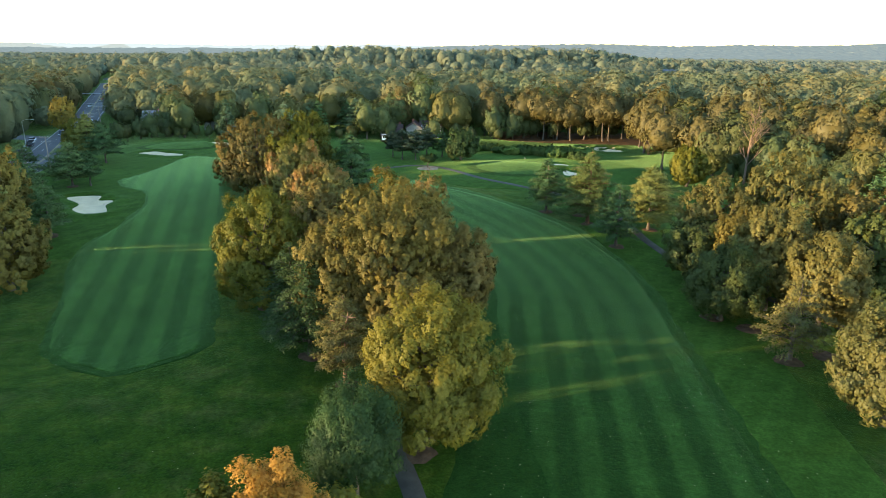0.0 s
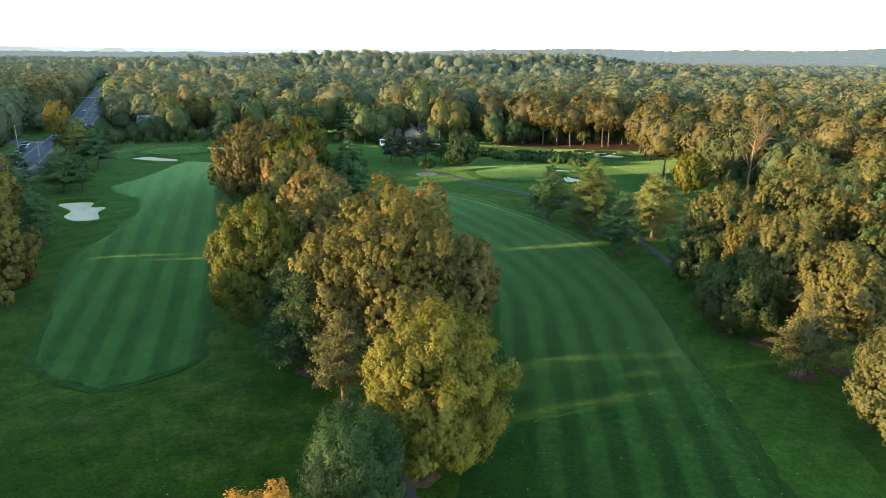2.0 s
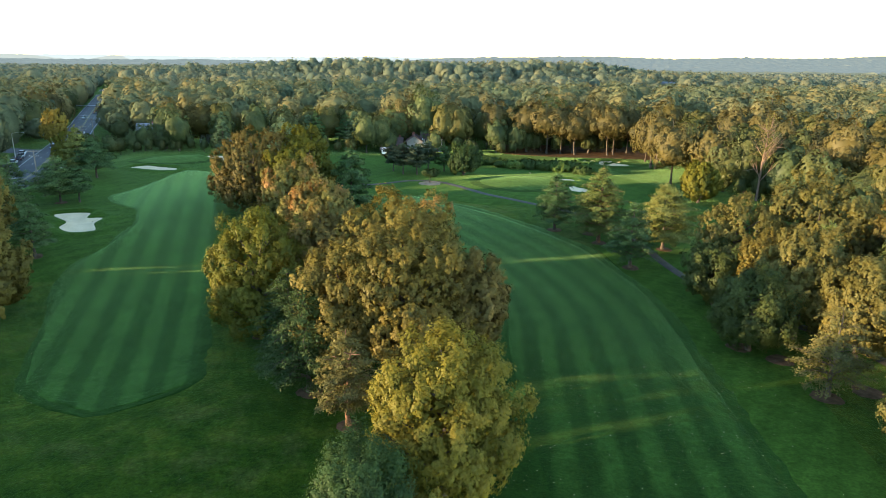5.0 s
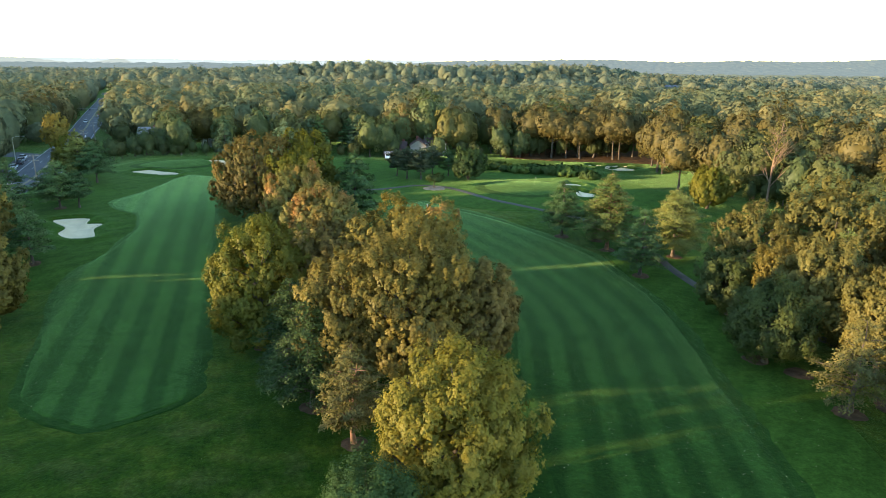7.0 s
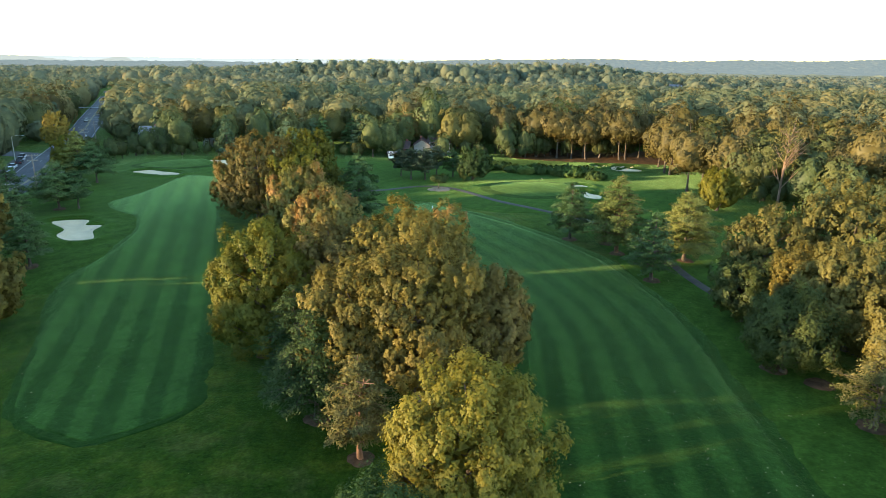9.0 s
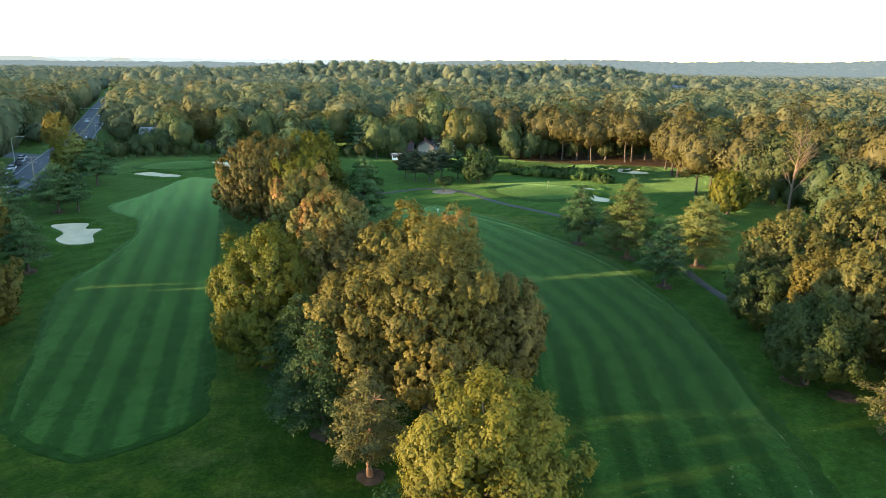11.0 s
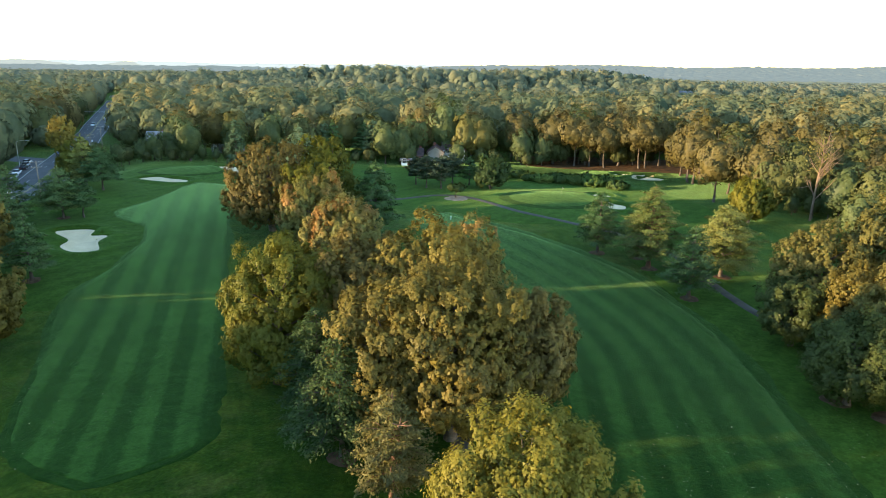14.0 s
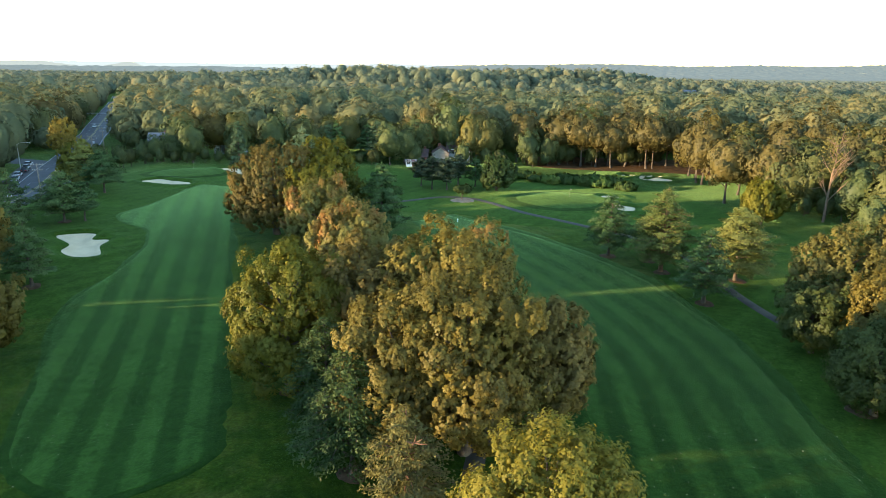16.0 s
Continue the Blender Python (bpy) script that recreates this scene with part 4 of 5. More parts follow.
broad_tree("dark olive tree over the cart path", 38.0, 100.5, 9.8, 4.4, 1.0, LEAF["olive"], 47, 1500, 0.28, 14, ragged=0.26, tuft_len=1.3)
broad_tree("pale yellow maple beside the fairway", 43.6, 58.5, 12.8, 5.8, 1.5, LEAF["hazed_lime"], 48, 3840, 0.23, 15)
broad_tree("dark green tree behind golden ones", 57.0, 84.0, 15.0, 6.2, 1.8, LEAF["olive"], 49, 1440, 0.42, 12)
conifer("green pine among golden trees", 49.5, 93.0, 15.4, 4.4, 3.0, LEAF["pale"], 50, 11, 7, 10, 7, 0.48, 0.1)
broad_tree("brown tree at the back of the group", 62.0, 94.0, 17.0, 6.4, 2.0, LEAF["brown"], 51, 1280, 0.45, 12)
broad_tree("dark tree in the shaded group", 50.5, 68.0, 10.5, 4.8, 1.0, LEAF["olive"], 52, 1200, 0.38, 11)
for i, (x, y) in enumerate(((40.5, 72.4), (39.7, 81.7), (36.2, 85.5), (46.0, 74.0))):
    mulch_ring(x, y, 1.7, 140 + i)

# along the first fairway
broad_tree("golden tree at the edge of the first fairway", -67.6, 91.0, 14.6, 5.6, 0.8, LEAF["gold"], 60, 2080, 0.36, 15)
broad_tree("gold-leaved tree beside a taller pine", -84.0, 114.5, 15.5, 5.6, 1.0, LEAF["gold"], 68, 1760, 0.38, 14)
conifer("tall yellow-tipped pine at the wood edge", -81.5, 108.5, 13.6, 4.2, 1.0, LEAF["pale"], 69, 12, 8, 10, 8, 0.5, 0.05)
conifer("tall green pine at the wood edge", -92.5, 132.0, 13.0, 4.6, 1.2, LEAF["needle"], 58, 12, 8, 16, 7, 0.38, 0.04)
conifer("dark pine beside the sand bunker", -75.6, 114.6, 10.8, 4.0, 2.2, LEAF["needle"], 61, 11, 7, 16, 8, 0.34, 0.1)
conifer("spreading dark pine behind the sand bunker", -91.4, 150.0, 11.0, 6.2, 2.2, LEAF["needle"], 62, 10, 9, 20, 8, 0.41, 0.08)
conifer("leaning dark pine behind the sand bunker", -87.6, 151.0, 8.4, 3.4, 2.4, LEAF["needle"], 63, 8, 7, 12, 7, 0.37, 0.08)
conifer("spreading dark pine beside the far green", -96.6, 175.6, 10.8, 5.6, 2.6, LEAF["needle"], 64, 10, 8, 16, 7, 0.44, 0.08)
conifer("green pine near the road", -97.8, 143.5, 12.4, 4.4, 1.2, LEAF["needle"], 65, 11, 7, 15, 7, 0.41, 0.1)
conifer("yellow-tipped pine near the road", -104.0, 181.0, 12.6, 4.4, 1.5, LEAF["pale"], 66, 11, 7, 10, 7, 0.65, 0.1)
broad_tree("yellow-green tree near the road", -112.0, 191.0, 11.0, 4.6, 1.0, LEAF["lime"], 67, 900, 0.5, 10)
for i, (x, y) in enumerate(((-75.6, 114.6), (-91.4, 150.0))):
    mulch_ring(x, y, 1.4, 160 + i)

# the small things round the far tees
for i, (x, y, h, r) in enumerate(((-20.3, 200.4, 8.0, 3.0), (-17.0, 196.0, 9.2, 4.0), (-13.0, 196.2, 9.0, 3.8), (-10.0, 204.0, 9.0, 3.6))):
    conifer("dark flat-topped pine on the far slope", x, y, h, r, 2.6, LEAF["grey_pine"], 70 + i, 7, 7, 9, 7, 0.6, 0.0, None, 1.0, 0.3, group="pines on the far slope")
broad_tree("round dark green tree on the far slope", 0.8, 197.5, 9.4, 4.8, 0.6, LEAF["deep"], 75, 1000, 0.4, 11)
conifer("thin pine on the far slope", -5.2, 203.0, 8.5, 2.8, 2.0, LEAF["needle"], 76, 8, 6, 6, 6, 0.55, 0.05)
broad_tree("small bonsai-shaped tree in a mulch bed", -8.5, 183.4, 3.6, 2.3, 1.9, LEAF["deep"], 77, 420, 0.26, 7, tuft_len=0.6)
mulch_ring(-8.4, 182.6, 3.3, 170, "oval bed of pale brown mulch beside the path", PALE_MULCH)
broad_tree("round yellow-green tree on the far grass", 57.6, 164.0, 9.8, 4.3, 0.8, LEAF["lime"], 78, 1520, 0.4, 14)
for i, (x, y, h, r) in enumerate(((5, 216, 1.9, 2.4), (9, 219, 2.2, 2.8), (13, 214, 2.0, 2.6), (17, 210, 2.2, 3.0), (22, 209, 2.3, 3.0), (26, 206, 2.5, 3.2), (30, 203, 2.6, 3.2), (34, 207, 2.4, 3.0), (30, 212, 2.0, 2.6), (-2, 214, 1.8, 2.2), (36, 199, 2.0, 2.6), (21, 216, 1.8, 2.2))):
    broad_tree("low dark shrub in a rough hollow", x, y, h, r, 0.1, LEAF["dark" if i % 3 else "green"], 200 + i, 260, 0.42, 7, 0.06, name="shrub", group="shrubs in the hollow")


def dead_tree(x, y, H, seed):
    rng = np.random.default_rng(seed)
    e = stand("bare_tree", "pale bare tree with forked dead limbs", "tree", x, y)
    out = [tube([(0, 0, -0.3), (0.1, 0, H * 0.25), (0.3, 0.1, H * 0.5), (0.9, 0.2, H * 0.75), (1.6, 0.2, H)], (0.3, 0.25, 0.2, 0.12, 0.03), 7)]
    for i in range(26):
        z = H * rng.uniform(0.22, 0.92)
        a, L = rng.uniform(0, 6.28), (H - z) * rng.uniform(0.25, 0.55) + 0.8
        p = np.array((0.3 * z / H * 3, 0.15 * z / H, z))
        d = np.array((math.cos(a) * 0.6, math.sin(a) * 0.6, 0.75))
        q = p + d * L * 0.5 + rng.normal(0, 0.15, 3)
        k = p + d * L + rng.normal(0, 0.4, 3)
        out.append(tube([p, q, k], (0.15, 0.09, 0.02), 5))
        for j in range(3):
            d2 = unit(d + rng.normal(0, 0.5, 3))
            out.append(tube([q, q + d2 * L * 0.3, q + d2 * L * 0.55 + np.array((0, 0, 0.3))], (0.06, 0.04, 0.012), 4))
    v, f = joined(out)
    mesh_object("trunk", v, f, PALE_BARK, e)
    c, r = lobes_for(rng, 4.2, H * 0.42, H, 9)
    pos = c[rng.integers(0, len(r), 800)] * np.array((0.8, 0.8, 1)) + unit(rng.normal(size=(800, 3))) * 1.8 * rng.uniform(0.5, 1.1, (800, 1))
    v, f = leaf_quads(rng, pos, rng.normal(size=pos.shape), 0.42)
    mesh_object("crown", v, f, LEAF["rust"], e, False)


dead_tree(73.6, 168.0, 21.5, 300)

def crown_plan(rng, bumps, places, reach=1.6, relief=0.7):
    """One crown of unit size: places on its bumpy outside with the way each faces, and the bumps themselves."""
    k = np.arange(bumps) + 0.5
    zc = 1 - reach * k / bumps
    rr = np.sqrt(np.clip(1 - zc ** 2, 0, 1))
    d = unit(np.stack((np.cos(k * 2.39996) * rr, np.sin(k * 2.39996) * rr, zc), -1) + rng.normal(0, 0.14, (bumps, 3)))
    c = d * (uneven(rng, d, 0.12) * rng.uniform(0.58, 0.82, bumps))[:, None]
    r = (3.4 / bumps) ** 0.5 * rng.uniform(0.55, 0.95, bumps)
    pick = rng.choice(bumps, places * 6, p=r ** 2 / (r ** 2).sum())
    e = unit(rng.normal(size=(len(pick), 3)) + d[pick] * 0.9 + np.array((0, 0, 0.35)))
    at = c[pick] + e * r[pick, None]
    deep = (np.linalg.norm(at[:, None] - c[None], axis=2) / r[None]).min(1)
    ok = np.flatnonzero(deep > 0.9)
    ok = ok[np.arange(places) % len(ok)]
    return at[ok], unit(e[ok] * relief + unit(at[ok]) * (1.15 - relief)), c, r


# ---- woodland edges: separate trees, built in a few kinds and copied ----
def wood_tree(label, H, R, low, leaves, seed, leaf=0.6, places=2500, bumps=44, name="tree"):
    """A woodland tree: a domed crown of leafy bumps, closed inside, over a trunk with limbs."""
    rng = np.random.default_rng(seed)
    e = tagged(new(name), label, "tree", "trees of the woodland edge")
    at, face, c, r = crown_plan(rng, bumps, places, 1.75, 0.5)
    half = (H - low) * 0.54
    grow, foot = np.array((R, R, half)), np.array((0, 0, H - half))
    v, f = leaf_points(rng, at * grow + foot + rng.normal(0, 0.1, at.shape), unit(face / grow) + rng.normal(0, 0.14, at.shape), leaf, 0.85)
    sv, sf = round_shell(1)
    near_ = np.linalg.norm(sv[:, None] * 0.7 - c[None], axis=2) / r[None]
    core = sv * (0.58 + 0.2 * np.clip(1.3 - near_.min(1), 0, 1))[:, None] * grow + foot
    faces = np.concatenate((f, sf + len(v)))
    w, wf = broad_wood(rng, H, max(low, 1.5), np.vstack((c[::6] * grow * 0.9 + foot, foot)), np.append(r[::6], 0.5) * R, 0.011 * H + 0.013 * R, 6)
    mesh_object("trunk", w, wf, BARK, e)
    mesh_object("crown", np.concatenate((v, core)), faces, leaves, e, True)
    return e


KINDS = []
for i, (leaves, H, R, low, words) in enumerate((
        ("hazed_gold", 18, 7.0, 2.0, "golden-brown oak of the woodland edge"), ("hazed_brown", 20, 7.2, 3.4, "brown oak of the woodland edge"), ("hazed_lime", 17, 6.2, 1.6, "yellow-green tree of the woodland edge"),
        ("hazed_green", 17, 6.6, 0.8, "green tree of the woodland edge"), ("hazed_dark", 19, 6.8, 1.0, "dark green tree of the woodland edge"), ("turning", 18, 6.4, 1.6, "tree turning orange at the woodland edge"))):
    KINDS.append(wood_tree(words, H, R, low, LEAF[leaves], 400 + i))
KINDS.append(conifer("dark pine of the woodland edge", 0, 0, 17, 5.4, 2, LEAF["needle"], 410, 10, 7, 5, 6, 0.95, 0.1, group="trees of the woodland edge"))
KINDS.append(conifer("blue-green pine of the woodland edge", 0, 0, 16, 5.2, 2, LEAF["blue"], 411, 10, 7, 5, 6, 0.95, 0.1, group="trees of the woodland edge"))
KINDS.append(wood_tree("tall brown oak with a bare lower trunk at the woodland edge", 20, 7.8, 5.0, LEAF["hazed_brown"], 412))
GOLD_, BROWN_, LIME_, GREEN_, DARK_, TURN_, PINE_, BLUE_, TALL_ = range(9)
edge_rng = np.random.default_rng(77)
used_kinds = set()


def cross_sun(x, y):
    """Metres across the direction of the evening sun."""
    return -x * math.sin(hd) + y * math.cos(hd)


# gaps shaped into the unseen tree screen beside the first fairway: where they lie across the sun, half their width, and
# where the sun reaches the turf
SUN_GAPS = ((56.6, -0.25, 2.0), (66.9, 0.9, 2.0), (114.8, 0.8, 2.0), (118.4, -0.2, -53.0), (122.4, -0.2, -64.0))


def beside_gaps(x, y, r):
    """The y to which a tree of crown radius r moves so that it stands clear of the gaps."""
    for c0, w, _ in SUN_GAPS:
        c, need = cross_sun(x, y) - c0, w + 0.95 * r
        y = np.where(np.abs(c) < need, y + (np.where(c < 0, -need, need) - c) / math.cos(hd), y)
    return y


def edge_tree(x, y, kind, scale, screen=False, wide=1.0):
    if screen:
        c = cross_sun(x, y)
        if abs(c - 93.5) < 6.0:
            scale = low_enough(x, -9.0) * edge_rng.uniform(0.98, 1.06) / KIND_HEIGHTS[kind]
        elif 30 < c < 125:
            scale = low_enough(x, 42.0) * edge_rng.uniform(0.98, 1.12) / KIND_HEIGHTS[kind]
        y = float(beside_gaps(np.array([x]), np.array([y]), scale * 6.6)[0])
        if min(abs(cross_sun(x, y) - c0) - w for c0, w, _ in SUN_GAPS) < 0.8 * scale * 6.6:
            return None
    z = float(ground_height(np.array([x]), np.array([y]))[0])
    m = pose(x, y, z, 0, 0, edge_rng.uniform(0, 360))
    if kind not in used_kinds:
        used_kinds.add(kind)
        ob = KINDS[kind]
        ob.matrix_basis = m
    else:
        ob = copy_thing(KINDS[kind], m)
    s = scale * edge_rng.uniform(0.94, 1.06)
    ob.scale = (s * wide * edge_rng.uniform(0.92, 1.1), s * wide * edge_rng.uniform(0.92, 1.1), s)
    return ob


KIND_HEIGHTS = (18, 20, 17, 17, 19, 18, 17, 16, 20)


def low_enough(x, lit_from):
    """The height at which a tree lets the sun reach the ground from a given place on."""
    return (lit_from - x) / math.cos(hd) * math.tan(el) * 1.06


def edge_row(x0, y0, x1, y1, n, kinds, lo, hi, wob=2.0, screen=False):
    for i in range(n):
        k = (i + 0.5) / n
        edge_tree(x0 + (x1 - x0) * k + edge_rng.normal(0, wob), y0 + (y1 - y0) * k + edge_rng.normal(0, wob), kinds[int(edge_rng.integers(len(kinds)))], edge_rng.uniform(lo, hi), screen)


# far edge behind the greens
edge_row(-134, 228, -99, 229, 13, (GREEN_, DARK_, DARK_), 0.38, 0.5, 1.0)
edge_row(-110, 226, -82, 229, 8, (GREEN_, DARK_), 0.22, 0.32, 0.8)
edge_row(-108, 230, -84, 234, 4, (GREEN_, DARK_, DARK_), 0.65, 0.82)
edge_row(-106, 240, -82, 246, 4, (GOLD_, LIME_, GOLD_), 0.86, 0.96)
edge_row(-76, 240, -34, 246, 7, (DARK_, PINE_, BLUE_, GREEN_), 0.73, 0.86)
edge_row(-78, 254, -34, 260, 6, (GREEN_, LIME_, GOLD_, BLUE_), 0.86, 0.99)
edge_row(-10, 244, 4, 246, 2, (DARK_, LIME_), 0.95, 1.03, 1.0)
edge_row(4, 250, 64, 248, 9, (BROWN_, DARK_, GREEN_, BROWN_), 0.86, 1.03)
edge_row(0, 262, 70, 260, 8, (BROWN_, GOLD_, LIME_, GOLD_), 0.95, 1.07)
edge_row(8, 241, 24, 242, 2, (GREEN_, DARK_), 0.56, 0.73, 1.0)
edge_row(24, 243, 58, 243, 7, (TALL_,), 0.84, 0.98, 1.2)
edge_row(-30, 258, -2, 262, 3, (DARK_, BROWN_, BROWN_), 0.86, 1.03)
edge_tree(-33.5, 239.5, DARK_, 0.8)
edge_tree(-28.5, 241.0, DARK_, 0.7)
edge_tree(-25.0, 239.8, DARK_, 0.42)
edge_tree(-24.0, 250.0, DARK_, 0.95)
edge_tree(-29.5, 246.0, GREEN_, 0.9)
edge_tree(-9.0, 238.0, DARK_, 0.42)
edge_tree(-13.5, 250.0, DARK_, 1.15)
edge_tree(-20.0, 252.0, BROWN_, 1.1)
edge_row(-78, 236, -36, 239, 13, (GREEN_, DARK_, GREEN_, LIME_), 0.26, 0.39, 1.2)
edge_row(-4, 240, 20, 240, 5, (GREEN_, LIME_, DARK_), 0.24, 0.36, 1.0)
# right-hand edge
edge_row(64, 230, 60, 205, 4, (BROWN_, BROWN_, GOLD_), 0.78, 0.95)
edge_row(56, 184, 78, 172, 4, (BROWN_, BROWN_, GREEN_), 0.86, 1.0, 1.2)
edge_row(62, 200, 88, 180, 5, (BROWN_, BROWN_, GREEN_), 0.92, 1.08)
edge_row(78, 190, 104, 158, 7, (BROWN_, GOLD_, BROWN_, GREEN_), 0.92, 1.1)
edge_row(80, 170, 100, 132, 7, (GOLD_, LIME_, DARK_, GREEN_), 0.7, 0.86)
edge_row(74, 153, 84, 134, 4, (LIME_, GREEN_, DARK_), 0.55, 0.68)
edge_row(70, 234, 120, 178, 11, (GOLD_, BROWN_, BROWN_, LIME_), 0.95, 1.15)
edge_row(92, 232, 132, 190, 8, (BROWN_, GOLD_, LIME_, DARK_), 0.95, 1.15)
edge_row(110, 170, 130, 90, 9, (GOLD_, GREEN_, DARK_, LIME_), 0.76, 0.95)
edge_row(130, 190, 150, 90, 9, (GOLD_, BROWN_, LIME_, GREEN_), 0.82, 0.98)
edge_row(66, 176, 84, 166, 5, (GREEN_, DARK_), 0.3, 0.45, 1.0)
edge_tree(84.6, 128.5, PINE_, 0.82)
# left-hand edge, between the fairway and the road
# Out of view: screen rows set to cast the shade over the fairways.
edge_row(-78, 84, -74, 30, 7, (GOLD_, LIME_, DARK_, GREEN_), 0.85, 1.05, 1.5, True)
edge_row(-90, 106, -92, 30, 9, (GOLD_, BROWN_, GREEN_, DARK_), 1.0, 1.15, 1.5, True)
edge_row(-84, 98, -83, 30, 11, (GOLD_, BROWN_, GREEN_, DARK_), 0.92, 1.05, 1.0, True)
edge_row(-74, 24, -60, -40, 10, (GOLD_, DARK_, GREEN_), 0.95, 1.15, 1.5, True)
edge_row(-92, 22, -84, -50, 10, (GOLD_, DARK_, GREEN_), 0.95, 1.15, 1.5, True)
# Unseen low trees added in the gaps, setting where each sun streak begins.
for c0, w, lit in SUN_GAPS:
    for x in (-84.0, -96.0):
        edge_tree(x, (c0 + x * math.sin(hd)) / math.cos(hd), GREEN_, low_enough(x, lit) * (0.92 if lit > 0 else 1.15) / KIND_HEIGHTS[GREEN_])
# Unseen narrow pines added to trim the sun streaks on the turf.
for c0, tall, wide in ((61.6, 0.85, 0.85), (116.7, 0.8, 0.25), (120.4, 0.42, 0.62), (60.4, 1.1, 0.6), (121.3, 0.55, 0.14)):
    for x in (-79.0, -88.0, -97.0, -106.0):
        edge_tree(x, (c0 + x * math.sin(hd)) / math.cos(hd), PINE_, tall, False, wide)
edge_row(-100, 134, -94, 112, 2, (DARK_, GREEN_), 0.5, 0.6)
edge_row(-118, 212, -112, 196, 2, (DARK_, GREEN_, LIME_), 0.45, 0.55)
# across the road
edge_row(-158, 216, -126, 130, 8, (DARK_, GREEN_, LIME_, BROWN_), 0.7, 0.95)
edge_row(-172, 218, -146, 120, 9, (BROWN_, GOLD_, GREEN_, LIME_), 0.9, 1.1)
broad_tree("bright yellow tree beside the main road", -152.8, 252.0, 14.0, 4.6, 2.4, LEAF["sunlit_gold"], 480, 800, 0.45, 11)
edge_row(-176, 272, -252, 430, 15, (DARK_, GREEN_, BROWN_, LIME_), 0.8, 1.05, 3.0)
edge_row(-136, 262, -216, 440, 15, (GREEN_, LIME_, DARK_, GREEN_), 0.45, 0.7, 2.0)
edge_row(20, 247, 62, 246, 7, (GREEN_, DARK_), 0.42, 0.55, 1.0)
for k, ob in enumerate(KINDS):
    if k not in used_kinds:
        edge_tree(-170 - 8 * k, 200, k, 0.9)


# ---- the woods beyond ----
def wood_stuff(name, label, spots, heights, radii, quads, size, seed, tone_shift=0.0, bumps=16, level=1, low=0.12, leaves=None, inside_=0.66, relief=0.46):
    """Many crowns in one mesh: domed crowns of small leafy bumps, closed inside; each crown has its own tone."""
    rng = np.random.default_rng(seed)
    n, kinds = len(spots), 9
    plans = [crown_plan(rng, bumps, quads, 1.6, relief) for _ in range(kinds)]
    which, turn = rng.integers(0, kinds, n), rng.uniform(0, 6.28, n)
    P, N = np.stack([p[0] for p in plans])[which], np.stack([p[1] for p in plans])[which]
    sv, sf = round_shell(level)
    shells = []
    for _, _, c, r in plans:
        near_ = np.linalg.norm(sv[:, None] * 0.7 - c[None], axis=2) / r[None]
        shells.append(sv * (inside_ + 0.2 * np.clip(1.3 - near_.min(1), 0, 1))[:, None])
    S = np.stack(shells)[which]
    cs, sn = np.cos(turn)[:, None], np.sin(turn)[:, None]

    def turned(q):
        return np.stack((q[..., 0] * cs - q[..., 1] * sn, q[..., 0] * sn + q[..., 1] * cs, q[..., 2]), -1)

    z = ground_height(spots[:, 0], spots[:, 1])
    half = heights * (1 - low) * 0.55
    foot = np.stack((spots[:, 0], spots[:, 1], z + heights - half), -1)[:, None, :]
    grow = np.stack((radii, radii, half), -1)[:, None, :]
    at = turned(P) * grow + foot + rng.normal(0, 0.12, (n, quads, 3)) * size
    face = unit(turned(N) / grow) + rng.normal(0, 0.05, (n, quads, 3))
    v, f = leaf_points(rng, at.reshape(-1, 3), face.reshape(-1, 3), size * 1.1, 0.9)
    core = turned(S)
    core = np.where(core[..., 2:] < 0, core * np.array((0.9, 0.9, 1.35)), core) * grow + foot
    tri = (sf[None] + len(sv) * np.arange(n)[:, None, None]).reshape(-1, 3) + len(v)
    faces = np.concatenate((f, tri))
    tone = np.clip(0.09 + 0.8 * rng.beta(1.2, 1.4, n) + tone_shift, 0, 1)
    tones = np.concatenate((np.repeat(tone, quads * 3), np.repeat(tone, len(sv))))
    return tagged(mesh_object(name, np.concatenate((v, core.reshape(-1, 3))), faces, leaves or WOODS, None, True, None, tones), label, "woodland", "", "stuff")


# The second and third carry painted haze, more of it farther off.
WOODS, HAZED_WOODS, FAR_WOODS = forest_material("mixed_woodland_leaves"), forest_material("hazed_woodland_leaves", 0.26), forest_material("hazed_grey_green_woodland_leaves", 0.5)


def scattered(rng, x0, x1, y0, y1, step, allow):
    gx_, gy_ = np.meshgrid(np.arange(x0, x1, step), np.arange(y0, y1, step), indexing="ij")
    p = np.stack((gx_, gy_), -1).reshape(-1, 2) + rng.uniform(-0.42, 0.42, (gx_.size, 2)) * step
    return p[allow(p[:, 0], p[:, 1])]


def in_view(x, y):
    return (x > -0.86 * y - 40) & (x < 0.86 * y + 60)


def off_road(x, y, w=8.8):
    d = (x - np.interp(y, [q[1] for q in ROAD], [q[0] for q in ROAD])) * 0.91
    return (d > w + 5.5) | (d < -w)


def clear_ground(x, y):
    course = (x > -146) & (x < 72) & (y < 268)
    right = (x >= 72) & (x < 150) & (y < 240 - 0.9 * (x - 72))
    side = (np.abs(y - 240) < 12) & (x < -145) & (x > -172)
    return ~(course | right | side) & off_road(x, y) & by_houses(x, y)


HOUSES = ((251, 670), (226, 740), (330, 545), (430, 660), (-48, 600), (-20, 650), (-128, 385), (-158, 452), (-206, 480), (-122, 262), (150, 520), (-95, 470))


def by_houses(x, y):
    """Free of trees on the plots of the houses and a little before them."""
    free = np.ones(np.shape(x), bool)
    for hx, hy in HOUSES:
        k = hx / hy
        free &= ~((np.abs(x - k * y) < 10.5) & (y > hy - 62) & (y < hy + 9))
    return free


